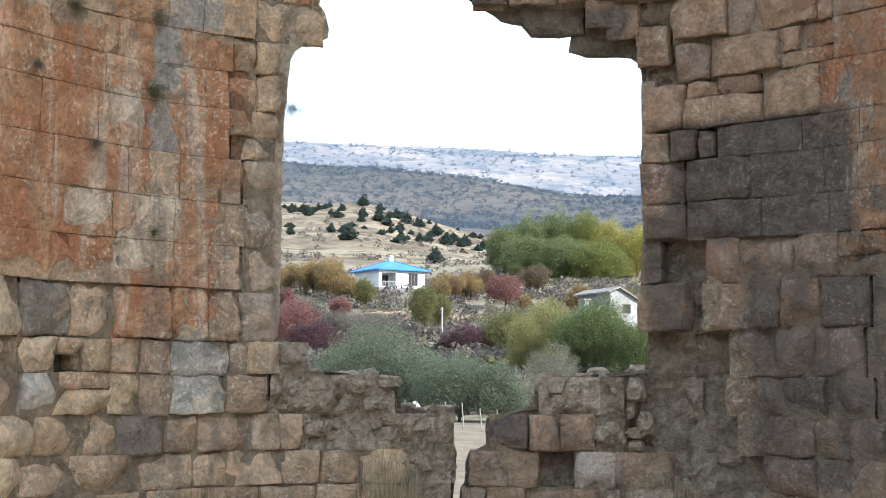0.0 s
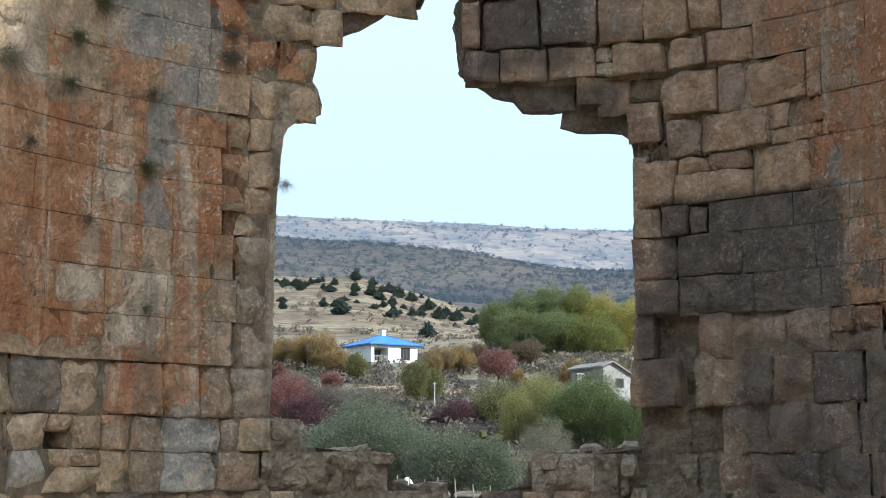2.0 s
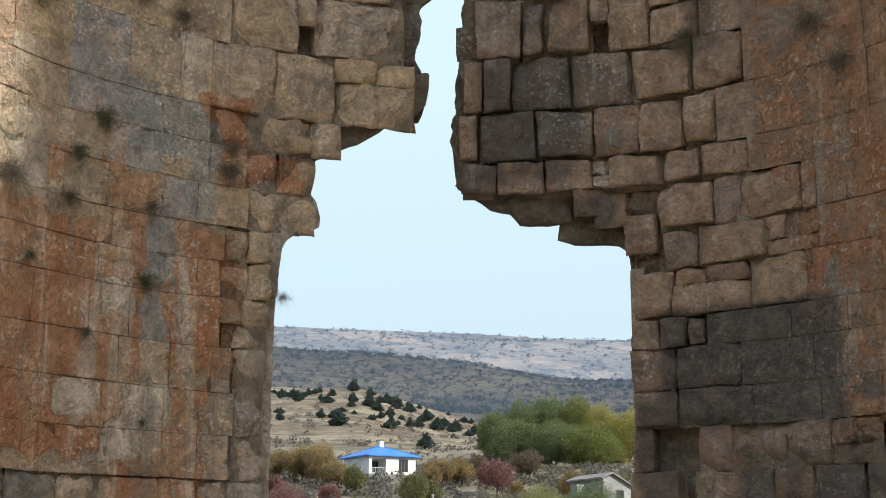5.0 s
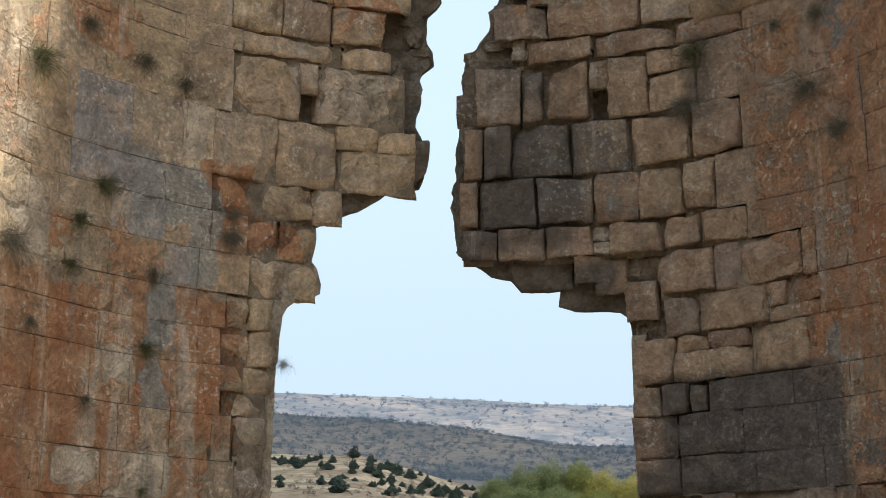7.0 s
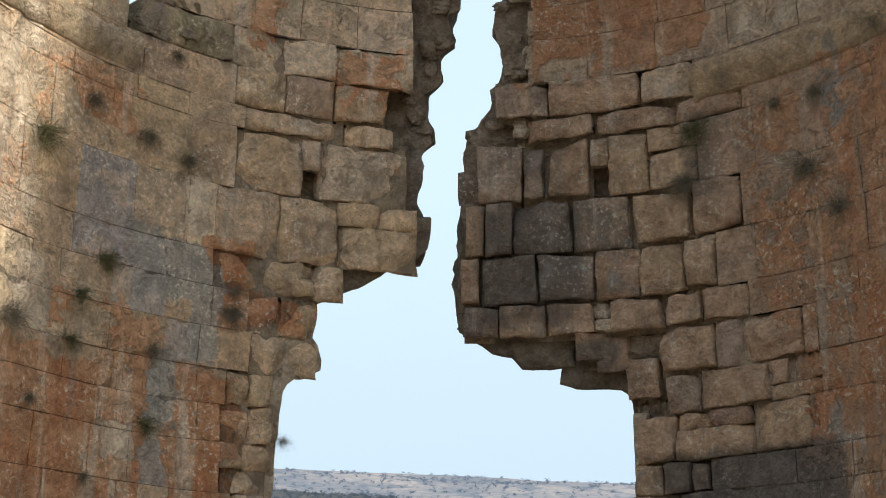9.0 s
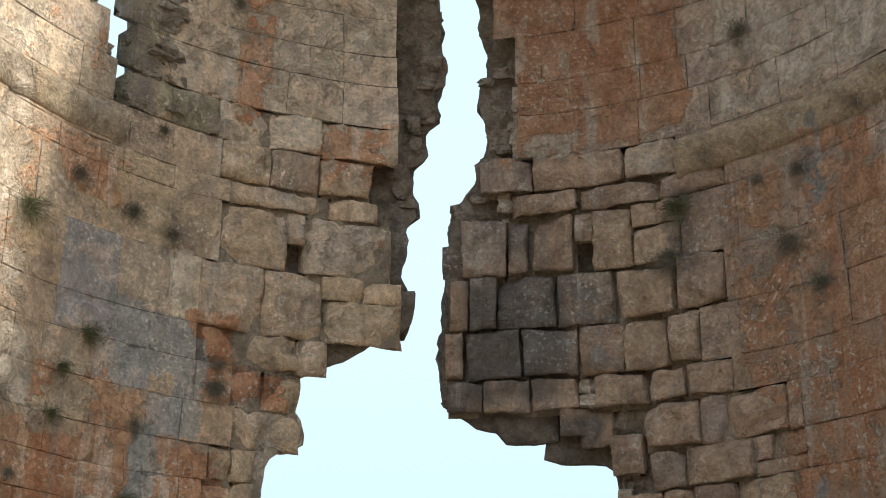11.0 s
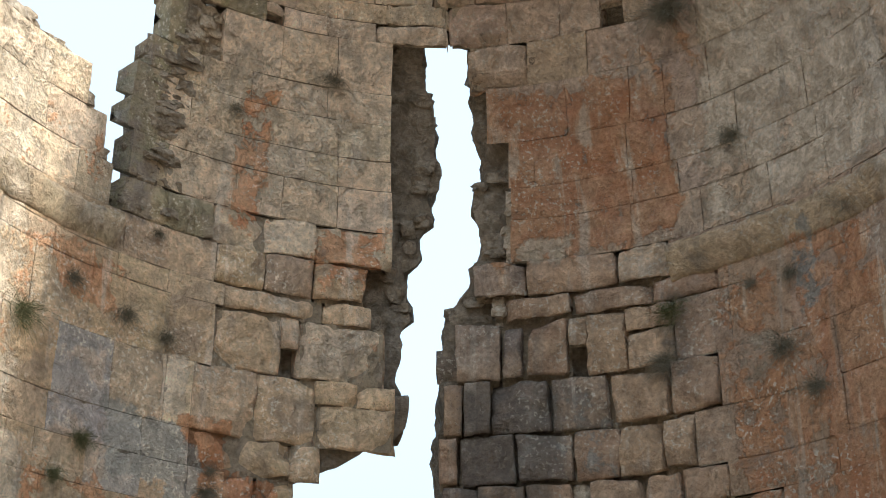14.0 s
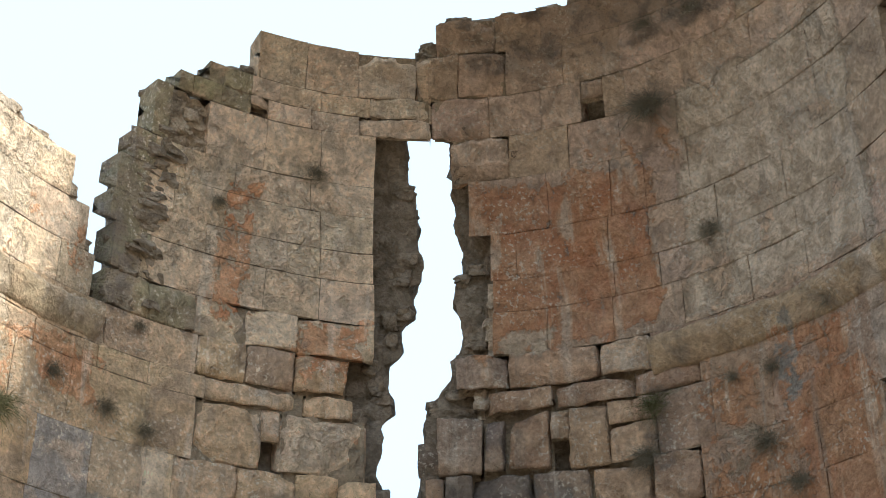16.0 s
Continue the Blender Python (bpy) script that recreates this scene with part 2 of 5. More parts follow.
GROUND = terrain_material("dry_ground", (0.26, 0.22, 0.165), (0.11, 0.10, 0.075), (0.17, 0.145, 0.112), 0.05, 0.35, 0.75)
FIELD = terrain_material("golden_field", (0.255, 0.212, 0.155), (0.105, 0.088, 0.068), (0.15, 0.115, 0.088), 0.018, 0.05, 0.75)
azs = [-20 + 0.35 * i for i in range(115)]
azs += [azs[-1] + 4 * (i + 1) for i in range(79)]
radii = [6 * 1.042 ** i for i in range(163)]
me = polar_sheet("ground", radii, azs, ground_height, True)
me.materials.append(GROUND)
me.materials.append(FIELD)
# pale floor out of view, added to bounce sunlight onto the walls
me.materials.append(terrain_material("pale_bounce_floor", (0.46, 0.375, 0.275), (0.32, 0.26, 0.19), (0.40, 0.325, 0.235), 0.25, 1.4, 0.5))
for p in me.polygons:
    p.use_smooth = True
    c = p.center
    if math.hypot(c.x, c.y) > 310:
        p.material_index = 1
    elif math.hypot(c.x, c.y) < 12.5:
        p.material_index = 2
ground = tagged(part_mesh("ground", me, None), "dry stony ground rising to golden autumn fields", "ground", kind="structure")

HILL = [(-30, 0.162), (-6.3, 0.158), (-2, 0.1525), (1.75, 0.1452), (5, 0.1338), (8, 0.1317), (30, 0.12)]
RIDGE = [(-30, 0.174), (-6.3, 0.1722), (0.8, 0.1688), (8, 0.1614), (30, 0.155)]


def hill_height(x, y):
    d, az = math.hypot(x, y), math.degrees(math.atan2(x, y))
    top = interp(az, HILL) * 1500
    z = interp(d, [(900, 90), (1500, top), (1800, top * 0.8)]) + 14 * n3(x, y, 1, 0.004) * (1 if d < 1450 else 0.2) + 2.5 * n3(x, y, 5, 0.02)
    return z + EYE


def ridge_height(x, y):
    d, az = math.hypot(x, y), math.degrees(math.atan2(x, y))
    top = interp(az, RIDGE) * 3300
    z = interp(d, [(1700, 150), (3300, top), (3700, top * 0.9)]) + 30 * n3(x, y, 2, 0.0025) * (1 if d < 3100 else 0.1) + 3 * n3(x, y, 5, 0.01)
    return z + EYE


fan = [-26 + 0.3 * i for i in range(174)]
# hill and ridge materials glow bluish, standing in for distance haze
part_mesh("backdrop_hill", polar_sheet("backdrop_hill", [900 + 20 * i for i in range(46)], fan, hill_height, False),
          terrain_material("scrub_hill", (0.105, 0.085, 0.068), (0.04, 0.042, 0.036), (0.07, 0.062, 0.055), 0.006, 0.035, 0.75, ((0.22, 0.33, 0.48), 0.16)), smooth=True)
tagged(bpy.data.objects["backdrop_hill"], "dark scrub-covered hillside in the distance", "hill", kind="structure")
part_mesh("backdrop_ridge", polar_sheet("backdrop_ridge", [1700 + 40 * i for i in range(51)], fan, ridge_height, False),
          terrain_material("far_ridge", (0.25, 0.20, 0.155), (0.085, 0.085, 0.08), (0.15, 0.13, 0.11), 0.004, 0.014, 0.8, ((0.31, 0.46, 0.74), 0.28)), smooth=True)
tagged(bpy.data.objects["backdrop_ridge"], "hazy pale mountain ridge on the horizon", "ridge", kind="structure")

# ---- the ruined apse ----
RADIUS, CX, CY = 3.84, 0.24, 8.16
CONCH = 0.0075   # how fast the half dome leans in above its string course
TONES = {  # stone colours
    "r": (0.46, 0.310, 0.195), "t": (0.49, 0.350, 0.222), "g": (0.40, 0.310, 0.225), "d": (0.225, 0.186, 0.145), "b": (0.39, 0.272, 0.178), "c": (0.58, 0.44, 0.29),
    "w": (0.64, 0.57, 0.465), "m": (0.27, 0.225, 0.140), "s": (0.37, 0.315, 0.27)}


# where washes and films survive: from u to u, from z to z, how much
OCHRE_NORTH = [(-4.3, -2.78, 0.85, 2.75, 0.92), (-2.62, -1.95, 1.55, 2.85, 0.8), (-3.1, -2.4, 0.3, 0.9, 0.85), (-2.6, -2.1, 0.4, 1.6, 0.62), (-2.35, -1.88, 3.2, 4.0, 0.85),
               (-1.95, -1.4, 3.2, 3.6, 0.75), (-3.25, -2.7, 2.6, 3.25, 0.6), (-3.8, -2.9, 2.85, 3.3, 0.5), (-3.8, -3.05, 4.7, 5.2, 0.68), (-4.7, -3.8, 3.6, 5.3, 0.38), (-4.5, -3.2, 5.5, 6.4, 0.36),
               (-2.05, -1.62, 5.8, 7.4, 0.62), (-1.25, -0.45, 5.4, 6.1, 0.58), (-1.5, -0.5, 4.5, 5.1, 0.42)]
OCHRE_SOUTH = [(0.3, 2.3, 5.7, 7.6, 0.74), (2.9, 3.8, 2.0, 2.95, 0.72), (2.55, 3.8, 2.9, 4.45, 0.52), (3.4, 4.3, 2.7, 4.9, 0.8), (2.45, 3.2, 3.9, 5.3, 0.5), (3.2, 4.2, 4.0, 5.4, 0.55),
               (3.1, 4.0, 0.9, 2.1, 0.45), (1.5, 2.6, 7.3, 8.2, 0.4)]
# dark film: soot, moss, plant stains; the second entry paints in the soffit's shade
DARK_FILM = [(2.3, 4.2, 1.9, 3.7, 0.36), (0.2, 1.4, 2.85, 3.3, 0.7), (1.65, 3.25, 1.15, 2.2, 0.95), (2.2, 4.0, -0.9, 1.1, 0.6), (0.1, 1.1, 3.3, 4.55, 0.62), (0.3, 3.6, 8.8, 9.9, 0.5), (1.4, 1.9, 0.2, 1.5, 0.7), (-3.4, -2.75, 5.5, 7.6, 0.5), (1.95, 2.4, 4.3, 5.3, 0.55),
        (3.0, 3.5, 4.3, 5.0, 0.4), (-0.8, 0.1, 8.6, 9.3, 0.4), (-3.1, -2.4, -0.7, -0.3, 0.5), (-2.75, -2.2, 4.0, 4.8, 0.4), (2.1, 2.6, 7.9, 8.4, 0.5), (2.7, 3.0, 6.3, 6.8, 0.4)]
GREY = [(-2.8, -2.52, 2.3, 2.95, 0.9), (-2.6, -2.1, -0.14, 0.36, 0.95), (-3.05, -2.3, 3.35, 3.95, 0.85), (-2.45, -2.15, 2.85, 3.75, 0.85), (0.6, 1.6, 3.6, 4.5, 0.45), (3.1, 3.5, 2.0, 2.5, 0.5), (3.3, 3.6, 4.6, 5.6, 0.5)]
# the first entry pales the far north stones in place of sunlight
BARE_AND_SUNLIT = [(-4.9, -3.85, 3.3, 6.9, 0.5), (-3.56, -3.14, 1.2, 1.46, 1.1), (-3.12, -2.74, 0.88, 1.2, 1.0), (-3.17, -2.87, 2.0, 2.3, 1.0), (-2.95, -2.5, 1.15, 1.5, 0.95), (-4.15, -3.72, 2.8, 3.5, 0.8), (-2.55, -2.3, 3.95, 4.5, 0.85),
        (2.5, 4.6, 5.7, 8.3, 0.66), (-2.6, -0.6, 6.1, 7.9, 0.46), (0.6, 1.3, 5.65, 6.0, 0.6), (-3.5, -3.0, 0.3, 0.75, 0.45), (-1.3, -0.4, 3.9, 5.0, 0.36), (2.6, 3.2, 4.0, 5.2, 0.36)]


def stained(me, origin):
    """Give the mesh its stain attribute from the zones of the wall."""
    co = np.empty(len(me.vertices) * 3)
    me.vertices.foreach_get("co", co)
    co = co.reshape(-1, 3) + np.array(origin)
    co[:, 2] -= EYE
    a, b = (co[:, :2] ** 2).sum(1), co[:, 0] * CX + co[:, 1] * CY
    k = (b + np.sqrt(np.maximum(b * b - a * (CX * CX + CY * CY - RADIUS * RADIUS), 0))) / a
    u = RADIUS * np.arctan2(co[:, 0] * k - CX, co[:, 1] * k - CY)
    z = co[:, 2] * k
    out = np.zeros((len(u), 4))
    for k, rows in enumerate((OCHRE_NORTH + OCHRE_SOUTH, DARK_FILM, GREY, BARE_AND_SUNLIT)):
        for u0, u1, z0, z1, v in rows:
            soft = min(0.32, 0.55 * min(u1 - u0, z1 - z0))
            inside = np.minimum(np.minimum(u - u0, u1 - u), np.minimum(z - z0, z1 - z))
            out[:, k] = np.maximum(out[:, k], v * np.clip(inside / soft + 0.5, 0, 1))
    layer = me.attributes.new("stain", "FLOAT_COLOR", "POINT")
    layer.data.foreach_set("color", out.ravel())


def on_wall(u, z, depth):
    """The place u metres along the inner face, z above the eye, depth metres behind the face."""
    r = RADIUS + depth
    lean = 1 - CONCH * max(0.0, z - 5.6) ** 2
    return Vector((lean * (CX + r * math.sin(u / RADIUS)), lean * (CY + r * math.cos(u / RADIUS)), lean * z + EYE))


def in_wall(u, z, depth):
    """The same for the reveals, which splay outwards with the thickness of the wall."""
    return on_wall(u, z * (1 + depth / 12.0), depth)


wall_apse_north = tagged(new("wall_apse_north"), "ruined apse wall of ochre-washed ashlar with a torn edge", "wall", kind="structure")
wall_apse_south = tagged(new("wall_apse_south"), "ruined apse wall of grey and tan ashlar with a torn edge", "wall", kind="structure")
LEFT_EDGE, RIGHT_EDGE, FRAGMENT_EDGE = [], [], []
LOOSE = {wall_apse_north: [], wall_apse_south: []}
TORN = {wall_apse_north: [], wall_apse_south: []}
rng = random.Random(5)


def block(wall, u0, u1, z0, z1, code, smooth, proud=0.0, joint=None, name="stone_block", loose=False):
    """One ashlar: a worn face, broken off in facets on the rough stones, and a body that reaches back into the wall."""
    w, h = u1 - u0, z1 - z0
    joint = joint if joint is not None else (rng.uniform(0.001, 0.0035) if smooth else rng.uniform(0.0, 0.003) + (0.007 if rng.random() < 0.2 else 0))
    uc, zc = (u0 + u1) / 2, (z0 + z1) / 2
    rugged = not smooth and ((-2.3 < uc < -1.2 and 0.3 < zc < 3.9) or (uc < -2.9 and zc < 0.5) or (uc > 1.3 and zc < 1.1))
    tight = not smooth and not loose and rng.random() < (0.8 if rugged else 0.5)
    if smooth and zc > 5.6:
        joint = rng.uniform(0.001, 0.0045)
    elif tight or (smooth and rng.random() < 0.3):
        joint = 0.0
    side_joint = 0.0 if smooth and rng.random() < 0.4 else joint
    amp = 0.006 if smooth else rng.uniform(0.012, 0.036)
    rim = rng.uniform(0.002, 0.006) if smooth else (0.003 if tight else rng.uniform(0.005, 0.014))
    flush = rng.choice((0.0, 0.15, 0.8)) if smooth else 1.0
    d0 = -proud - (rng.uniform(-0.003, 0.003) if smooth else rng.uniform(-0.016, 0.018) * (2.2 if rng.random() < 0.2 else 1))
    step = 0.05 if smooth else 0.036
    nu, nz = max(5, min(20, int(w / step))), max(5, min(15, int(h / step)))
    jit = 0.003 if smooth or tight else 0.010
    corner = [(rng.uniform(0, jit), rng.uniform(0, jit)) for _ in range(4)]
    if not smooth and not tight and rng.random() < 0.5:
        corner[rng.randrange(4)] = (rng.uniform(0.01, 0.045), rng.uniform(0.008, 0.035))
    round_u, round_z = (0.0, 0.0) if smooth else (rng.uniform(0.0, 0.018), rng.uniform(0.0, 0.025))
    chips = []
    for _ in range(0 if smooth else rng.randint(5, 8) if rugged else rng.randint(3, 6)):
        a = rng.uniform(0, 2 * math.pi)
        chips.append((math.cos(a), math.sin(a), rng.uniform(0.02 if rugged else 0.22, 0.46), rng.uniform(0.25, 0.9) if rugged else rng.uniform(0.15, 0.65)))
    seed = rng.uniform(0, 90)
    tilt_u, tilt_z = (rng.uniform(-1, 1) * (0.002 if smooth else 0.012) for _ in range(2))
    origin = on_wall(uc, zc, 0)
    ss = [0.0] + [0.04 + 0.92 * i / (nu - 2) for i in range(nu - 1)] + [1.0]
    tt = [0.0] + [0.06 + 0.88 * i / (nz - 2) for i in range(nz - 1)] + [1.0]
    verts, faces = [], []
    cols, rows = len(ss), len(tt)

    def at(s, t):
        a, b = corner[0], corner[1]
        c, e = corner[2], corner[3]
        lu = a[0] * (1 - t) + c[0] * t
        ru = b[0] * (1 - t) + e[0] * t
        lz = a[1] * (1 - s) + b[1] * s
        rz = c[1] * (1 - s) + e[1] * s
        s1 = 0.5 + (s - 0.5) * (1 - round_u * abs(2 * t - 1) ** 5)
        t1 = 0.5 + (t - 0.5) * (1 - round_z * abs(2 * s - 1) ** 5)
        u, z = u0 + side_joint + lu + s1 * (w - 2 * side_joint - lu - ru), z0 + joint + lz + t1 * (h - 2 * joint - lz - rz)
        return u + 0.022 * n3(u, z, 30, 1.3), z + 0.022 * n3(u, z, 20, 1.0)

    for t in tt:
        for s in ss:
            u, z = at(s, t)
            e = min(min(s, 1 - s) * w, min(t, 1 - t) * h)
            fall = max(0, 1 - e / rim)
            if min(t, 1 - t) * h > rim:
                fall *= flush
            big = n3(u + seed, z, seed, 2.6) if smooth else abs(n3(u + seed, z, seed, 3.0)) * 1.8 - 0.6
            chip = max(0, n3(u, z + seed, seed + 9, 5.5) - (0.25 if smooth else 0.2)) * max(0, 1 - e / (0.10 if smooth else 0.16))
            dep = d0 + rim * fall * fall * 0.9 - amp * big - amp * 0.35 * n3(u, z, seed, 9) + chip * (0.05 if smooth else 0.12)
            dep += tilt_u * (s - 0.5) * 2 + tilt_z * (t - 0.5) * 2
            cut = 0.0
            for ca, sa, off, slope in chips:
                reach = abs(ca) * w + abs(sa) * h
                cut = max(cut, (ca * (s - 0.5) * w + sa * (t - 0.5) * h - off * reach * 0.82 + 0.015 * n3(u, z, seed + 6, 7)) * slope)
            dep += min(cut, 0.13 if rugged else 0.10)
            if not smooth:
                dep += 0.07 * abs(n3(u, z, 50, 2.3)) - 0.025 + 0.035 * abs(n3(u, z, 60, 6.0)) - 0.012 + 0.012 * n3(u, z, 70, 13.0)
            if fall > 0.99:
                wob = (0.002 if smooth else 0.016)
                u += wob * n3(u, z, seed + 2, 8)
                z += wob * n3(u, z, seed + 4, 8)
            verts.append(on_wall(u, z, dep) - origin)
    for j in range(rows - 1):
        for i in range(cols - 1):
            k = j * cols + i
            faces.append((k, k + 1, k + cols + 1, k + cols))
    ring = list(range(cols)) + [j * cols + cols - 1 for j in range(1, rows)] + [(rows - 1) * cols + i for i in range(cols - 2, -1, -1)] \
        + [j * cols for j in range(rows - 2, 0, -1)]
    lip = ring
    if smooth:  # crisp arrises on the dressed stones
        lip = list(range(len(verts), len(verts) + len(ring)))
        verts += [verts[k].copy() for k in ring]
    base = len(verts)
    for k in ring:
        s, t = ss[k % cols], tt[k // cols]
        u, z = at(s, t)
        verts.append((in_wall if t < 0.5 and z > 0 else on_wall)(u, z, 0.30) - origin)
    for i in range(len(ring)):
        j = (i + 1) % len(ring)
        faces.append((lip[j], lip[i], base + i, base + j))
    me = mesh(name, verts, faces)
    stained(me, origin)
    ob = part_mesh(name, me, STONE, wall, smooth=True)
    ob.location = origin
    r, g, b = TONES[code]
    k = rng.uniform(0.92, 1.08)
    # north stones painted lighter for that side's stronger light; south stone is also greyer
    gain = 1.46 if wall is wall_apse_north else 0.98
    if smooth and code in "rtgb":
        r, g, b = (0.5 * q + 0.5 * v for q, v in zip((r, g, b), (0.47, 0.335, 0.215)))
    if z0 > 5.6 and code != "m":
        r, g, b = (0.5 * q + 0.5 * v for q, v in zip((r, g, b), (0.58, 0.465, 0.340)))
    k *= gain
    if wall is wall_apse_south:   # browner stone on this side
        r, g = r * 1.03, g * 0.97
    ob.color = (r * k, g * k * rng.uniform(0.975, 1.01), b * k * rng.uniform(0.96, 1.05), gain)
    return ob


def lump(u, z, depth, ru, rz, rd, seed):
    """A rough stone of the rubble core, as vertices and faces."""
    verts, faces = [], []
    rings, seg = 6, 10
    for i in range(rings + 1):
        th = math.pi * i / rings
        for j in range(seg):
            ph = 2 * math.pi * j / seg
            x, y, zz = math.sin(th) * math.cos(ph), math.cos(th), math.sin(th) * math.sin(ph)
            p = 0.62
            x, y, zz = (math.copysign(abs(q) ** p if abs(q) > 1e-6 else 0, q) for q in (x, y, zz))
            k = 0.80 + 0.42 * n3(x + seed, y, zz + seed, 1.5)
            verts.append(in_wall(u + ru * x * k, z + rz * zz * k, depth - rd * y * k))
    for i in range(rings):
        for j in range(seg):
            a, b = i * seg + j, i * seg + (j + 1) % seg
            faces.append((a, b, b + seg, a + seg))
    return verts, faces


def rubble(wall, u0, u1, z0, z1, depth, size, count):
    """Loose rubble stones in a patch where the facing is lost."""
    for _ in range(count):
        s = size * rng.uniform(0.6, 1.3)
        LOOSE[wall].append(lump(rng.uniform(u0, u1), rng.uniform(z0, z1), depth + rng.uniform(-0.04, 0.06), s * rng.uniform(0.8, 1.5), s * rng.uniform(0.7, 1.2), s,
                                rng.uniform(0, 50)))


def panel(wall, u0, u1, z0, z1):
    """Rubble concrete of the core where the facing has gone: lumpy mortar with stones in it."""
    nu, nz = max(4, int((u1 - u0) / 0.028)), max(4, int((z1 - z0) / 0.028))
    verts, faces = [], []
    for j in range(nz + 1):
        for i in range(nu + 1):
            u, z = u0 + (u1 - u0) * i / nu, z0 + (z1 - z0) * j / nz
            dep = (0.22 if u > 1.3 else 0.07) + 0.11 * n3(u, z, 3, 3.2) + 0.05 * n3(u, z, 8, 9) + 0.03 * n3(u, z, 1, 20) + 0.05 * abs(n3(u, z, 5, 6))
            verts.append(on_wall(u, z, dep))
    for j in range(nz):
        for i in range(nu):
            k = j * (nu + 1) + i
            faces.append((k, k + 1, k + nu + 2, k + nu + 1))
    # south panels in darkened rubble: dirt, and the hollow's shade put into colour
    return part_mesh("rubble_panel", mesh("rubble_panel", verts, faces), DARKENED_STONE if u0 > 0.9 else RUBBLE, wall, "bared rubble and mortar", smooth=False)


BEDS = {wall_apse_north: [[], []], wall_apse_south: [[], []]}


def bed(wall, u0, u1, z0, z1, depth):
    """Mortar between the stones of one cell."""
    verts, faces = BEDS[wall]
    nu, nz = max(3, int((u1 - u0) / 0.06)), max(3, int((z1 - z0) / 0.06))
    o = len(verts)
    for j in range(nz + 1):
        for i in range(nu + 1):
            u, z = u0 + (u1 - u0) * i / nu, z0 + (z1 - z0) * j / nz
            verts.append(on_wall(u, z, depth + (0.004 if depth < 0.02 else 0.012) * n3(u, z, 6, 7)))
    for j in range(nz):
        for i in range(nu):
            k = o + j * (nu + 1) + i
            faces.append((k, k + 1, k + nu + 2, k + nu + 1))


def course(wall, z0, z1, joints, codes, edge, record, side):
    record.append((z0, z1, edge))
    for a, b, c in zip(joints, joints[1:], codes):
        if c == "p":   # a stone left standing proud of the face
            block(wall, a, b, z0, z1, "t", False, 0.13, 0.008)
            bed(wall, a + 0.03, b, z0, z1, 0.12)
        elif c == "-":
            # stones in the hollow carry its shade in their colour
            for _ in range(5):
                q = rng.uniform(0.06, 0.12)
                TORN[wall].append(lump(rng.uniform(a, b), rng.uniform(z0, z1), 0.34 + rng.uniform(-0.03, 0.06), q * 1.3, q, q, rng.uniform(0, 50)))
        elif c == "h":   # a gap under a shortened stone
            block(wall, a, b, z0 + 0.5 * (z1 - z0), z1, "t", False)
            bed(wall, a, b, z0 + 0.5 * (z1 - z0), z1, 0.05)
        elif c == "k":
            area = (b - a) * (z1 - z0)
            panel(wall, a, b, z0, z1)
            if a < 1.3:
                rubble(wall, a + 0.04, b - 0.04, z0 + 0.05, z1 - 0.05, 0.10, 0.075, max(4, int(area * 60)))
        else:
            mid = (a + b) / 2
            calm = (side < 0 and mid < -2.05 and z0 > 0.4 and c in "rctgbs") or (side > 0 and mid > 2.35 and (z0 > 3.3 or c in "drb") and z0 > 1.1) \
                or (z0 > 5.7 and abs(mid) > 0.7)
            gappy = side > 0 and mid < 2.3 and z0 > 1.8 and z0 < 5.4
            inner = 0.03 if a in (joints[0], joints[-1]) or b in (joints[0], joints[-1]) else 0.0
            bed(wall, a + inner, b - inner, z0, z1, (0.02 if z0 > 5.6 else 0.014) if calm else (0.045 if side < 0 else (0.15 if gappy else 0.055)))
            if not calm and b - a > 0.42 and z1 - z0 > 0.3 and c != "d" and z0 < 5.0 and rng.random() < 0.28:
                cut = z0 + (z1 - z0) * rng.uniform(0.34, 0.66)
                block(wall, a, b, z0, cut, c, False, 0.0)
                split = a + (b - a) * rng.uniform(0.4, 0.6)
                block(wall, a, split, cut, z1, c, False, 0.0)
                block(wall, split, b, cut, z1, rng.choice("tb"), False, 0.0)
                continue
            block(wall, a, b, z0, z1, c, calm, 0.02 if (z0 < 5.5 < z1 and abs(mid) < 2.2) else 0.0, rng.choice((0.0, 0.004, 0.010, 0.018)) if gappy else None, loose=gappy)


def right_course(z0, z1, joints, codes, edge):
    course(wall_apse_south, z0, z1, joints, codes, edge, RIGHT_EDGE, 1)


def left_course(z0, z1, joints, codes, edge):
    course(wall_apse_north, z0, z1, joints, codes, edge, LEFT_EDGE, -1)


def fragment_course(z0, z1, joints, codes, edge):
    course(wall_apse_north, z0, z1, joints, codes, edge, FRAGMENT_EDGE, -1)


right_course(-1.29, -0.85, [-0.07, 0.13, 0.46, 0.84, 1.26, 1.69, 2.16, 2.42, 2.87, 3.35, 3.83], "gtbtgkkbgg", -0.05)
right_course(-0.85, -0.55, [-0.02, 0.3, 0.56, 0.86, 1.21, 1.64, 1.98, 2.26, 2.43, 2.88, 3.16, 3.5, 3.94], "gt-wtk--bgtg", 0.0)
right_course(-0.55, -0.24, [0.12, 0.48, 0.75, 1.03, 1.51, 1.89, 2.22, 2.88, 3.17, 3.46, 3.95], "dttkk-btgg", 0.14)
right_course(-0.24, 0.07, [0.56, 0.8, 1.08, 1.46, 1.89, 2.13, 2.4, 2.63, 2.99, 3.37, 3.96], "kkkk-bgddg", 0.53)
right_course(0.07, 0.45, [1.45, 1.82, 2.16, 2.56, 2.88, 3.29, 3.97], "k-tggd", 1.43)
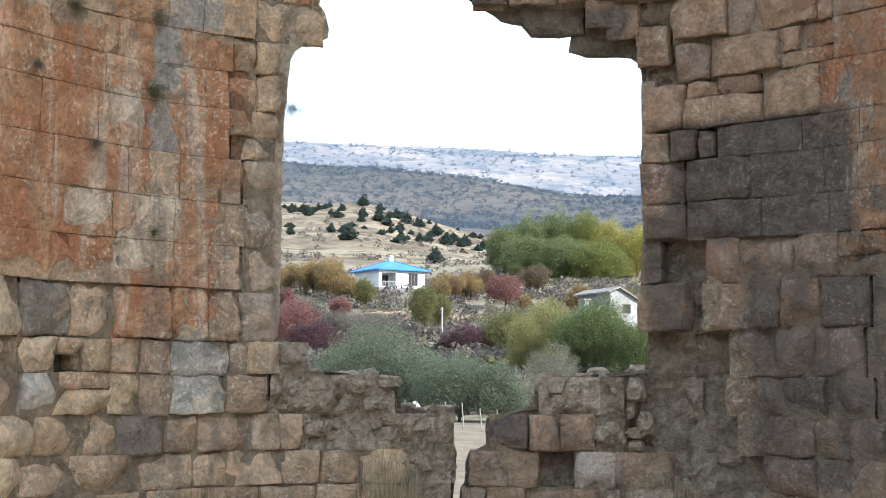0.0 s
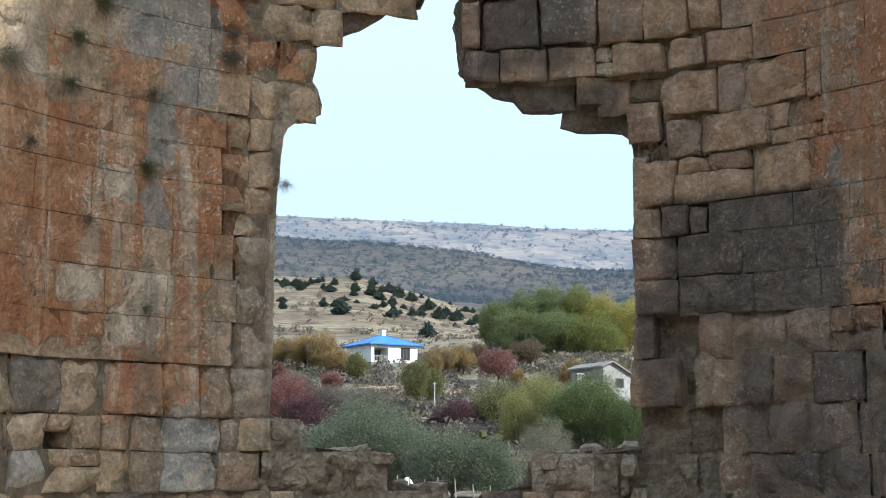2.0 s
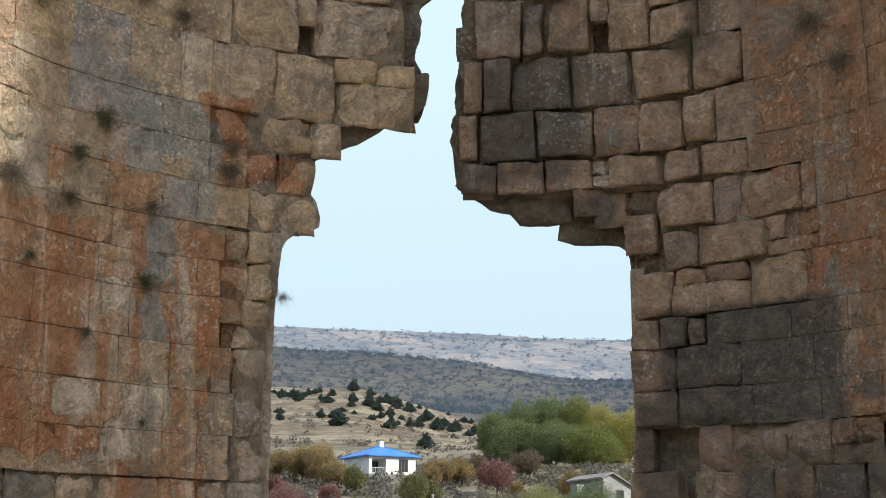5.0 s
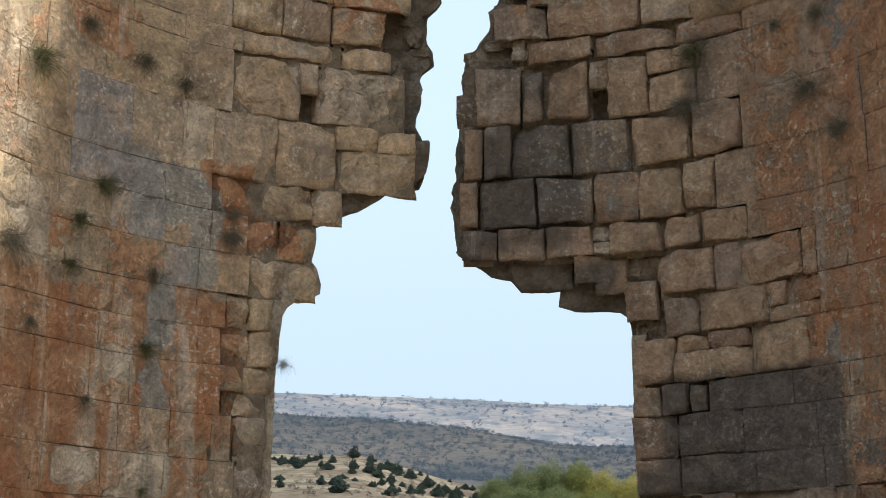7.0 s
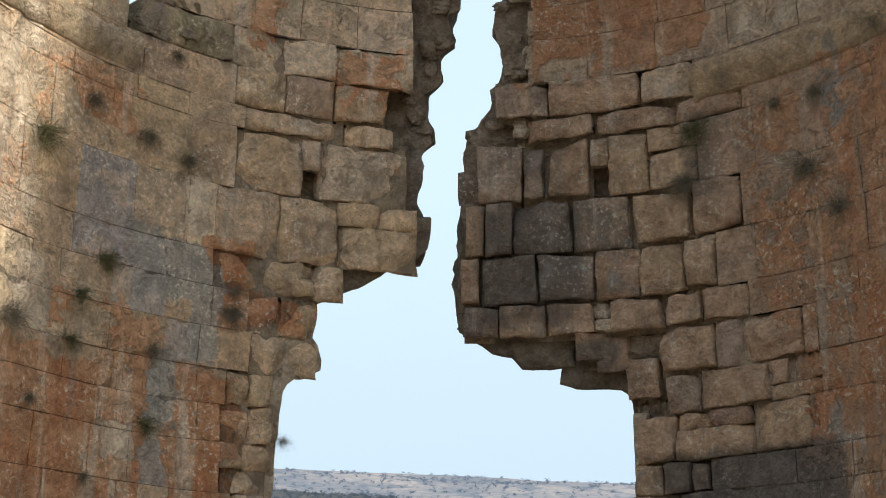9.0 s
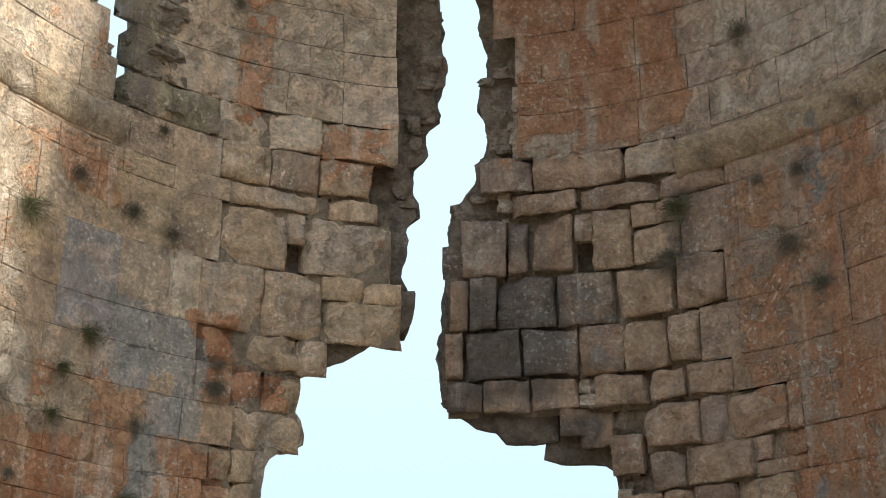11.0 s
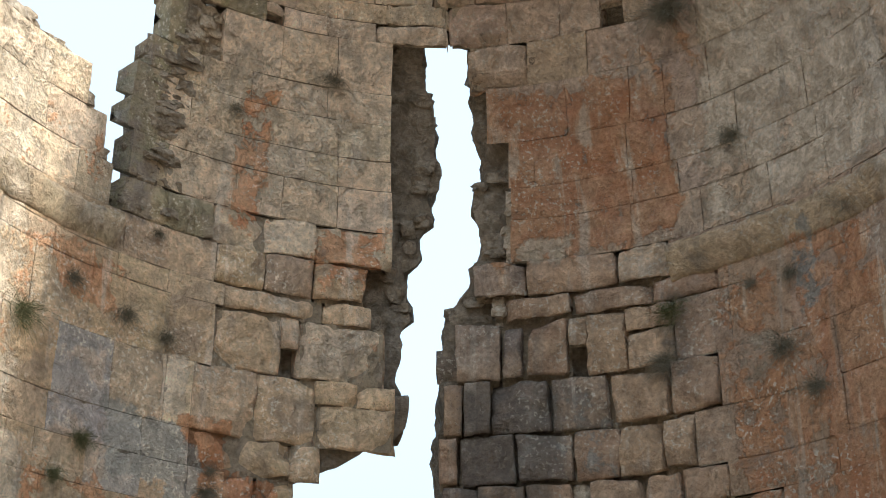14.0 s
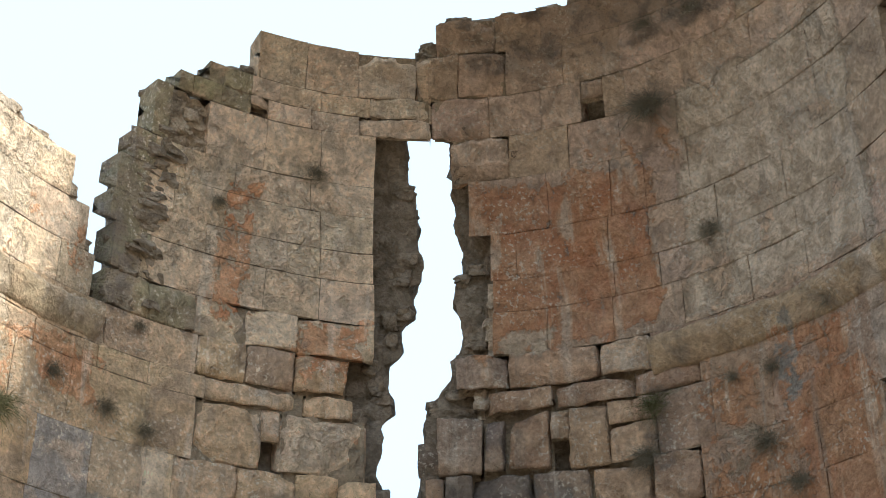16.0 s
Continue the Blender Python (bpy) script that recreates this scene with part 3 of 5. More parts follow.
right_course(0.45, 0.84, [1.43, 1.81, 1.94, 2.4, 2.62, 2.93, 3.35, 3.99], "p-bgbdd", 1.43)
right_course(0.84, 1.20, [1.42, 1.59, 1.98, 2.26, 2.48, 2.72, 3.11, 3.54, 4.0], "b-btggbb", 1.42)
right_course(1.20, 1.52, [1.43, 1.82, 2.47, 3.05, 3.6, 4.1], "bdddb", 1.41)
right_course(1.52, 1.86, [1.44, 1.83, 2.38, 3.02, 3.32, 4.13], "bdddb", 1.42)
right_course(1.86, 2.12, [1.44, 1.69, 1.93, 2.1, 2.84, 3.34, 4.15], "tgtddb", 1.43)
right_course(2.12, 2.53, [1.46, 1.82, 2.48, 3.0, 3.66, 4.18], "tttbb", 1.45)
right_course(2.53, 2.87, [1.45, 1.73, 2.05, 2.65, 3.12, 3.69, 4.21], "kgttbb", 1.45)
right_course(2.87, 3.27, [1.39, 1.69, 2.2, 2.44, 2.99, 3.12, 3.4, 4.24], "ktgtrbb", 1.20)
right_course(3.27, 3.57, [-0.02, 0.31, 0.72, 1.16, 1.28, 1.76, 2.1, 2.53, 3.01, 3.53, 4.27], "dttkttbbrr", -0.01)
right_course(3.57, 4.04, [-0.04, 0.16, 0.65, 1.16, 1.57, 1.95, 2.26, 2.62, 3.13, 3.66, 4.3], "bddbtttbrr", -0.04)
right_course(4.04, 4.54, [0.02, 0.2, 0.45, 0.98, 1.5, 2.04, 2.52, 3.1, 3.65, 4.33], "bdddtbbrr", 0.0)
right_course(4.54, 5.12, [0.12, 0.54, 0.75, 1.16, 1.32, 1.68, 2.14, 2.67, 3.26, 3.83, 4.54], "gdbhttbrrt", 0.03)
right_course(5.12, 5.37, [0.49, 0.56, 1.21, 1.95, 2.59, 3.25, 3.99, 4.61], "kbbrbrt", 0.17)
right_course(5.37, 5.71, [0.29, 0.79, 1.65, 2.15, 2.83, 3.39, 4.03, 4.65], "gtcbttt", 0.26)
right_course(5.71, 6.16, [0.6, 0.66, 1.17, 1.82, 2.49, 3.18, 3.78, 4.43, 5.16], "kcrrtttt", 0.35)
right_course(6.16, 6.51, [0.61, 0.67, 1.3, 1.85, 2.3, 2.99, 3.72, 4.51, 5.28], "krrcttgt", 0.29)
right_course(6.51, 7.02, [0.65, 0.9, 1.82, 2.22, 2.92, 3.66, 4.47, 5.41], "rrdtcgt", 0.37)
right_course(7.02, 7.65, [0.43, 1.23, 1.86, 2.21, 2.68, 3.42, 4.15, 5.06], "rrdtccg", 0.31)
right_course(7.65, 8.17, [0.26, 0.86, 1.47, 2.0, 2.61, 3.31, 4.13, 5.18, 5.75], "ttttccgb", 0.26)
right_course(8.17, 8.68, [0.08, 0.67, 1.2, 1.63, 1.87, 2.1, 2.72, 3.51, 4.39, 5.35, 5.75], "ttthttccgb", -0.02)
right_course(8.68, 9.25, [0.03, 0.35, 0.86, 1.46, 2.08, 2.65, 3.38, 4.27, 5.34, 5.75], "tttttttgb", -0.04)
right_course(9.25, 9.72, [0.13, 0.75, 1.24, 1.86, 2.63, 3.45, 4.37, 5.52, 5.75], "bbbbbbbb", 0.21)
left_course(-1.23, -0.82, [-4.47, -3.74, -3.29, -2.75, -2.21, -1.78, -1.3, -0.92, -0.53, -0.17], "tttttbtbk", -0.15)
left_course(-0.82, -0.54, [-4.49, -3.86, -3.4, -2.8, -2.36, -2.05, -1.59, -1.29, -0.94, -0.54, -0.13], "cttttttbtk", -0.12)
left_course(-0.54, -0.24, [-4.5, -4.08, -3.77, -3.38, -3.01, -2.62, -2.32, -1.84, -1.62, -1.43, -1.11, -0.63, -0.14], "gcttdbbttkkk", -0.16)
left_course(-0.24, 0.08, [-4.52, -3.87, -3.57, -3.09, -2.82, -2.56, -2.07, -1.71, -1.12, -0.64], "bwttbwbkk", -0.61)
left_course(0.08, 0.35, [-4.54, -3.92, -3.58, -3.36, -3.08, -2.83, -2.57, -2.08, -1.9, -1.65, -1.36], "gchttrwgtk", -1.46)
left_course(0.35, 0.77, [-4.56, -3.91, -3.5, -3.09, -2.59, -2.27, -1.98, -1.66], "cdtrcbg", -1.61)
left_course(0.77, 1.12, [-4.35, -3.82, -3.51, -3.05, -2.58, -2.26, -1.99, -1.66], "rrrtbrg", -1.59)
left_course(1.12, 1.47, [-4.38, -3.66, -3.12, -2.57, -2.25, -1.95, -1.67], "rcrcrg", -1.59)
left_course(1.47, 1.84, [-4.41, -3.66, -2.99, -2.54, -2.16, -1.99, -1.67], "rrtrgg", -1.59)
left_course(1.84, 2.25, [-4.45, -3.79, -3.27, -2.91, -2.55, -2.1, -1.66], "rrtsrt", -1.59)
left_course(2.25, 2.56, [-4.48, -3.71, -3.21, -2.8, -2.31, -2.11, -1.86, -1.66], "rbrsrtt", -1.60)
left_course(2.56, 2.86, [-4.51, -3.57, -3.1, -2.81, -2.33, -2.07, -1.87, -1.65], "rrbsbtt", -1.57)
left_course(2.86, 3.21, [-4.54, -3.59, -3.17, -2.65, -2.34, -1.88, -1.58, -1.27], "ctbsrtt", -1.25)
left_course(3.21, 3.56, [-4.58, -3.95, -3.67, -3.19, -2.66, -2.25, -1.92, -1.64, -1.3], "crgsrrbt", -1.29)
left_course(3.56, 3.88, [-4.61, -4.03, -3.58, -3.15, -2.68, -2.26, -1.8, -1.35, -1.07], "rbssgrtt", -1.03)
left_course(3.88, 4.48, [-4.54, -4.16, -3.57, -3.01, -2.5, -2.25, -1.66, -1.14, -0.41], "rrsgcttt", -0.35)
left_course(4.48, 5.05, [-4.68, -3.9, -3.31, -2.94, -2.53, -2.1, -1.47, -1.31, -0.5], "rtrttthc", -0.38)
left_course(5.05, 5.26, [-4.78, -3.73, -3.08, -2.57, -2.02, -1.1, -0.63], "trtttt", -0.26)
left_course(5.26, 5.65, [-4.86, -4.09, -3.59, -3.03, -2.6, -2.13, -1.66, -1.2, -0.69], "crtbttbr", -0.32)
left_course(5.65, 6.03, [-3.06, -2.64, -2.18, -1.68, -1.19, -0.47], "mmttt", -0.18)
left_course(6.03, 6.48, [-3.06, -2.68, -1.99, -1.54, -0.99, -0.47], "mtttt", -0.09)
left_course(6.48, 6.80, [-3.12, -2.73, -2.14, -1.34, -1.01, -0.48], "mtgtr", -0.02)
left_course(6.80, 7.20, [-3.10, -2.78, -2.5, -1.82, -1.02, -0.49], "mtttg", -0.05)
left_course(7.20, 7.55, [-2.96, -2.74, -2.42, -1.89, -1.12, -0.49], "mtttg", -0.08)
left_course(7.55, 8.17, [-2.80, -2.62, -2.22, -1.62, -1.04, -0.5], "mkttg", -0.16)
left_course(8.17, 8.40, [-2.58, -2.42, -2.11, -1.80, -1.62, -1.15, -0.67, 0.08], "mmmhtgg", 0.14)
left_course(8.40, 8.64, [-2.26, -2.1, -1.80, -1.5, -1.05, -0.57, 0.08], "mmgtgg", 0.14)
left_course(8.64, 9.23, [-1.76, -1.23, -0.69, -0.09, 0.07], "gggb", 0.14)
fragment_course(5.65, 6.05, [-5.6, -4.66, -4.1, -3.59, -3.22], "cctb", -3.19)
fragment_course(6.05, 6.48, [-5.7, -4.85, -3.98, -3.34], "ccr", -3.28)
fragment_course(6.48, 6.90, [-5.8, -4.73, -4.1, -3.56], "ccr", -3.38)


# the core of the wall behind the facing, one body a side, with torn ends
def core(name, wall, z0, z1, near, far, thick=1.05, dz=0.07):
    zs = [z0 + (z1 - z0) * i / max(1, round((z1 - z0) / dz)) for i in range(max(1, round((z1 - z0) / dz)) + 1)]
    nu, nd = 26, 9
    verts, faces = [], []
    loop = (nu + nd) * 2
    for z in zs:
        a, b = near(z), far(z)
        pts = [(a + (b - a) * i / nu, 0.0) for i in range(nu)] + [(b, i / nd) for i in range(nd)] \
            + [(b + (a - b) * i / nu, 1.0) for i in range(nu)] + [(a, 1 - i / nd) for i in range(nd)]
        for u, k in pts:
            d = 0.27 + k * (thick - 0.27)
            ragged = (0.09 * n3(u * 0.6, z, d, 3.2) + 0.05 * n3(u, z, d + 5, 8)) * (0.15 if 0.3 < z < 2.7 else 1.0)
            end = 1 if abs(u - a) < 0.02 else 0
            verts.append(in_wall(u + (0.7 * ragged if end else 0), z + 0.03 * n3(u, z, d, 5), d + 0.05 * n3(u, z, d + 3, 6)))
    for i in range(len(zs) - 1):
        for j in range(loop):
            k = (j + 1) % loop
            faces.append((i * loop + j, i * loop + k, (i + 1) * loop + k, (i + 1) * loop + j))
    faces.append(tuple(range(loop)))
    faces.append(tuple((len(zs) - 1) * loop + j for j in range(loop - 1, -1, -1)))
    bm = bmesh.new()
    bm.from_mesh(mesh(name, verts, faces))
    bmesh.ops.recalc_face_normals(bm, faces=bm.faces)
    return part(name, bm, CORE, wall)


def edge_of(record):
    """The torn end of the core: one value a course, with short ramps between them."""
    rows = []
    for z0, z1, e in sorted(record):
        rows += [(z0 + 0.05, e), (z1 - 0.03, e)]

    def f(z):
        return interp(z, rows)
    return f


left_edge, right_edge = edge_of(LEFT_EDGE), edge_of(RIGHT_EDGE)


def left_far(z):
    return interp(z, [(5.55, -6.0), (5.75, -2.62), (7.1, -2.66), (7.5, -2.44), (8.0, -2.32), (8.3, -2.12), (8.65, -1.7), (8.9, -1.45), (9.2, -1.4)])


def right_far(z):
    return interp(z, [(5.0, 6.2), (9.0, 6.0), (9.7, 5.6)])


core("core", wall_apse_north, -1.62, 9.12, left_edge, left_far)
core("core", wall_apse_south, -1.62, 9.66, right_edge, right_far)


def fragment_top(u):
    return interp(u, [(-6, 6.8), (-4.2, 6.98), (-3.75, 6.94), (-3.55, 6.8), (-3.4, 6.5), (-3.22, 5.8)])


core("core", wall_apse_north, 5.5, 6.92, lambda z: interp(z, [(5.5, -3.16), (6.08, -3.26), (6.5, -3.38), (6.8, -3.56), (6.95, -3.75)]), lambda z: -6.0, 0.9)

for k in range(40):
    u = -5.6 + 2.35 * k / 39
    rubble(wall_apse_north, u, u + 0.06, fragment_top(u) - 0.12, fragment_top(u), 0.2, 0.09, 2)

# stones of the core showing in the torn ends, pushed back from the facing
for wall, record, sign, low in ((wall_apse_north, LEFT_EDGE, -1, 3.9), (wall_apse_south, RIGHT_EDGE, 1, 3.2)):
    for z0, z1, e in record:
        if z0 + z1 < 2 * low:
            continue
        z = z0 + 0.05
        while z < z1:
            h = rng.uniform(0.09, 0.2)
            for d in (0.36, 0.56, 0.78, 0.98):
                ru = rng.uniform(0.08, 0.16)
                back = ru * rng.uniform(0.75, 1.25) + (0.0 if z > 5 else 0.1)
                TORN[wall].append(lump(e + sign * back, z + h / 2, d + rng.uniform(-0.06, 0.06), ru, h * 0.66, rng.uniform(0.10, 0.15), rng.uniform(0, 50)))
            z += h
# the bared flank of the tall north piece and the wall tops
for _ in range(70):
    k = rng.random()
    z = 5.7 + 1.95 * k
    TORN[wall_apse_north].append(lump(-2.98 + 0.12 * k * k + rng.uniform(0, 0.36), z, 0.06 + rng.uniform(-0.03, 0.08), rng.uniform(0.09, 0.2), rng.uniform(0.05, 0.11), 0.11, rng.uniform(0, 50)))
for k in range(30):
    a = k / 29
    TORN[wall_apse_north].append(lump(-2.72 + 0.95 * a, 7.98 + 0.72 * a + rng.uniform(-0.05, 0.02), 0.2 + rng.uniform(-0.05, 0.2), rng.uniform(0.07, 0.15), rng.uniform(0.05, 0.09), 0.1, rng.uniform(0, 50)))
rubble(wall_apse_south, 0.5, 2.6, 9.66, 9.76, 0.45, 0.12, 14)
# the broken sill
rubble(wall_apse_north, -1.55, -0.7, -0.05, 0.07, 0.35, 0.10, 18)
rubble(wall_apse_north, -0.75, -0.2, -0.4, -0.22, 0.35, 0.09, 14)
rubble(wall_apse_south, 0.55, 1.4, -0.02, 0.08, 0.35, 0.09, 18)


def slab(name, wall, outline, d0, d1, label=""):
    """A stone with the given outline on the wall's face, reaching from depth d0 to d1, its arrises worn."""
    pts = []
    for (a, b), (c, e) in zip(outline, outline[1:] + outline[:1]):
        k = max(1, int(math.hypot(c - a, e - b) / 0.07))
        pts += [(a + (c - a) * i / k, b + (e - b) * i / k) for i in range(k)]
    cu, cz = sum(p[0] for p in pts) / len(pts), sum(p[1] for p in pts) / len(pts)
    verts, faces = [], []
    layers = [(d0, 0.9), (d0 + 0.02, 0.985)] + [(d0 + (d1 - d0) * k, 1.0) for k in (0.12, 0.3, 0.5, 0.7, 0.9, 1.0)]
    n = len(pts)
    for d, k in layers:
        for u, z in pts:
            w = 0.018 * n3(u, z, d, 6)
            verts.append(in_wall(cu + (u - cu) * k + w, cz + (z - cz) * k + 0.018 * n3(u, z, d + 4, 6), d + 0.012 * n3(u, z, 2, 5)))
    for i in range(len(layers) - 1):
        for j in range(n):
            q = (j + 1) % n
            faces.append((i * n + j, i * n + q, (i + 1) * n + q, (i + 1) * n + j))
    faces.append(tuple(range(n - 1, -1, -1)))
    faces.append(tuple((len(layers) - 1) * n + j for j in range(n)))
    bm = bmesh.new()
    bm.from_mesh(mesh(name, verts, faces))
    bmesh.ops.recalc_face_normals(bm, faces=bm.faces)
    ob = part(name, bm, STONE, wall, label)
    return ob


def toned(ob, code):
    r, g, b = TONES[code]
    # dark codes cut further: shade under the arch painted into the stone
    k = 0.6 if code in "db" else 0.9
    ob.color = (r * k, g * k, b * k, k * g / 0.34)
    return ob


# plastered reveals of the window
toned(slab("window_reveal", wall_apse_north, [(-1.72, 0.35), (-1.612, 0.35), (-1.60, 1.4), (-1.585, 2.55), (-1.72, 2.55)], 0.10, 0.9), "c")
toned(slab("window_reveal", wall_apse_south, [(1.52, 0.95), (1.42, 0.95), (1.425, 1.8), (1.435, 2.55), (1.54, 2.55)], 0.10, 0.9), "t")
# springers of the window arch and the hanging masses over it
toned(slab("arch_stone", wall_apse_north, [(-1.72, 2.3), (-1.60, 2.3), (-1.59, 2.5), (-1.575, 2.62), (-1.55, 2.71), (-1.51, 2.79), (-1.45, 2.85), (-1.38, 2.89), (-1.28, 2.905),
                                           (-1.235, 2.94), (-1.225, 3.03), (-1.27, 3.16), (-1.33, 3.24), (-1.72, 3.24)], 0.045, 0.75), "t")
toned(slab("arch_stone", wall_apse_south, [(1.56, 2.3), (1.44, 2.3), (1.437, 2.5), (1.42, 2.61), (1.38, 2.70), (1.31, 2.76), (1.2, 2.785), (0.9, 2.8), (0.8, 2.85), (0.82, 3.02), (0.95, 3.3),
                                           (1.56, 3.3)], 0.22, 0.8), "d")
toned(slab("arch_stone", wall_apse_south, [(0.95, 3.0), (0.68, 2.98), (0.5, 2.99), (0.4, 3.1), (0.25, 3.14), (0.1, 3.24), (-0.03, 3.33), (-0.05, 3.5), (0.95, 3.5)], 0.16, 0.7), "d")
for a, b, c, e in ((1.15, 1.42, 2.95, 3.27), (1.39, 1.66, 2.7, 3.05), (0.98, 1.22, 3.05, 3.3)):
    block(wall_apse_south, a, b, c, e, "b", False, -0.06, 0.02)
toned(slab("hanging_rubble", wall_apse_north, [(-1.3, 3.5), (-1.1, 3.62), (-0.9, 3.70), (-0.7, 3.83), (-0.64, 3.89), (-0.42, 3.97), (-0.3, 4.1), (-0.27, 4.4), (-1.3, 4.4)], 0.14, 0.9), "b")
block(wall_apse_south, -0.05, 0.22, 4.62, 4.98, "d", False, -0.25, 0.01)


# the string course at the foot of the half dome
def string_course(wall, u0, u1, zt, worn, size):
    prof = [(0.02, -0.30), (-0.02, -0.29), (-0.06, -0.2), (-0.13, -0.1), (-0.15, -0.02), (-0.12, 0.02), (0.05, 0.03)]
    n = int((u1 - u0) / 0.06)
    verts, faces = [], []
    for i in range(n + 1):
        u = u0 + (u1 - u0) * i / n
        k = size * (1 - worn * max(0, 0.5 + 1.4 * n3(u, zt, 1, 1.7)) - 0.3 * n3(u, 2, 2, 6) - 0.3 * max(0, n3(u, 7, 2, 3)))
        for d, z in prof:
            verts.append(on_wall(u, zt + z * (0.5 + 0.5 * size) + 0.02 * n3(u, z, 3, 5), d * max(0.1, k) + 0.012 * n3(u, z * 8, 5, 9)))
    m = len(prof)
    for i in range(n):
        for j in range(m - 1):
            faces.append((i * m + j, (i + 1) * m + j, (i + 1) * m + j + 1, i * m + j + 1))
    me = mesh("string_course", verts, faces)
    stained(me, (0, 0, 0))
    return part_mesh("string_course", me, STONE, wall, smooth=True)


toned(string_course(wall_apse_south, 2.15, 5.9, 5.60, 0.5, 1.0), "t")
toned(string_course(wall_apse_north, -5.9, -3.12, 5.55, 0.3, 0.8), "c")

for wall, (verts, faces) in BEDS.items():
    me = mesh("mortar", verts, faces)
    stained(me, (0, 0, 0))
    part_mesh("mortar", me, MORTAR, wall, "old lime mortar in the joints", smooth=True)

# loose rubble joined, one body a wall
for wall, lumps in LOOSE.items():
    verts, faces = [], []
    for v, f in lumps:
        o = len(verts)
        verts += v
        faces += [tuple(i + o for i in q) for q in f]
    ob = part_mesh("rubble", mesh("rubble", verts, faces), RUBBLE, wall, "rough rubble stones of the wall's core", smooth=False)
    ob["kind"] = "stuff"

for wall, lumps in TORN.items():
    verts, faces = [], []
    for v, f in lumps:
        o = len(verts)
        verts += v
        faces += [tuple(i + o for i in q) for q in f]
    ob = part_mesh("core_stones", mesh("core_stones", verts, faces), DARKENED_STONE, wall, "core stones darkened for the shade of reveals and for the dark flank", smooth=False)
    ob["kind"] = "stuff"

# a wall added out of view, its outline shaped to shade the apse
profile = [(10.2, -0.05), (10.2, 16.2), (4.9, 16.2), (4.4, 13.3), (3.85, 11.1), (3.4, 9.9), (2.3, 6.5), (1.3, 4.5), (1.3, -0.05)]
bm = bmesh.new()
face = bm.faces.new([bm.verts.new((5.0, y, z)) for y, z in profile])
out = bmesh.ops.extrude_face_region(bm, geom=[face])
bmesh.ops.translate(bm, verts=[v for v in out["geom"] if isinstance(v, bmesh.types.BMVert)], vec=(1.0, 0, 0))
bmesh.ops.recalc_face_normals(bm, faces=bm.faces)
wall_south = tagged(part("wall_south", bm, RUBBLE), "unseen added wall that shades the apse", "wall", kind="structure")

# ---- the village and the valley beyond the window ----
def ground_at(az, d):
    x, y = d * math.sin(radians(az)), d * math.cos(radians(az))
    return Vector((x, y, ground_height(x, y)))


def ribbon(name, points, width, material, label, category, lift=0.05):
    verts, faces = [], []
    for i, p in enumerate(points):
        q = points[min(i + 1, len(points) - 1)]
        o = points[max(i - 1, 0)]
        side = Vector((q[1] - o[1], o[0] - q[0], 0)).normalized()
        for k in (-1, -0.33, 0.33, 1):
            w = width * (0.5 + 0.12 * n3(p[0], p[1], i, 0.4)) * k
            x, y = p[0] + side.x * w, p[1] + side.y * w
            verts.append((x, y, ground_height(x, y) + lift * (1 - 0.7 * abs(k))))
    for i in range(len(points) - 1):
        for j in range(3):
            a = i * 4 + j
            faces.append((a, a + 1, a + 5, a + 4))
    ob = part_mesh(name, mesh(name, verts, faces), material, smooth=True)
    return tagged(ob, label, category, kind="structure")


SAND = plain("pale_sand", (0.22, 0.17, 0.115), (0.15, 0.115, 0.08), 0.8, bumpy=0.4)
ribbon("pavement_path", [(0.15 + 0.012 * i + 0.25 * math.sin(i * 0.16), 15 + 1.0 * i) for i in range(46)], 2.6, SAND, "pale sandy footpath leading away from the ruin", "path")
ribbon("road", [tuple(ground_at(-1.5 + 0.25 * i, 176 + 3 * math.sin(i * 0.3)))[:2] for i in range(40)], 4.5, SAND, "pale dirt road crossing the slope", "road", 0.15)

nprng = np.random.default_rng(11)


def leaf_cloud(name, lobes, count, size, flat=0.6, fill=0.45):
    """Many small leaf clumps scattered through the lobes (x, y, z, rx, ry, rz) of a crown, thin towards its uneven rim."""
    count, size = int(count * 2.2), size * 0.68
    lob = np.array(lobes, float)
    vol = lob[:, 3] * lob[:, 4] * lob[:, 5]
    pick = nprng.choice(len(lob), count, p=vol / vol.sum())
    d = nprng.normal(size=(count, 3))
    d /= np.linalg.norm(d, axis=1)[:, None]
    rad = nprng.uniform(fill, 1.0, count) ** 0.6
    rad *= 1 + 0.22 * np.sin(d[:, 0] * 5 + pick) * np.cos(d[:, 2] * 6 + 2 * pick) + nprng.normal(0, 0.06, count)
    c = lob[pick, :3] + d * lob[pick, 3:] * rad[:, None]
    a = nprng.normal(size=(count, 3))
    a /= np.linalg.norm(a, axis=1)[:, None]
    b = np.cross(a, nprng.normal(size=(count, 3)))
    b /= np.linalg.norm(b, axis=1)[:, None]
    s = size * nprng.uniform(0.5, 1.4, count)
    a, b = a * s[:, None], b * (s * flat)[:, None]
    v = np.stack([c - a, c + b * 0.8 - a * 0.1, c + a, c - b * 0.8 + a * 0.1], 1).reshape(-1, 3)
    faces = np.arange(count * 4).reshape(-1, 4).tolist()
    return mesh(name, v.tolist(), faces)


def limb(bm, a, b, r0, r1, seg=7):
    a, b = Vector(a), Vector(b)
    turn = (b - a).to_track_quat("Z", "Y").to_matrix().to_4x4()
    bmesh.ops.create_cone(bm, cap_ends=True, segments=seg, radius1=r0, radius2=r1, depth=(b - a).length, matrix=Matrix.Translation((a + b) / 2) @ turn)


BARK = plain("bark", (0.14, 0.11, 0.085), (0.08, 0.065, 0.05), 3, bumpy=0.5, source="object")


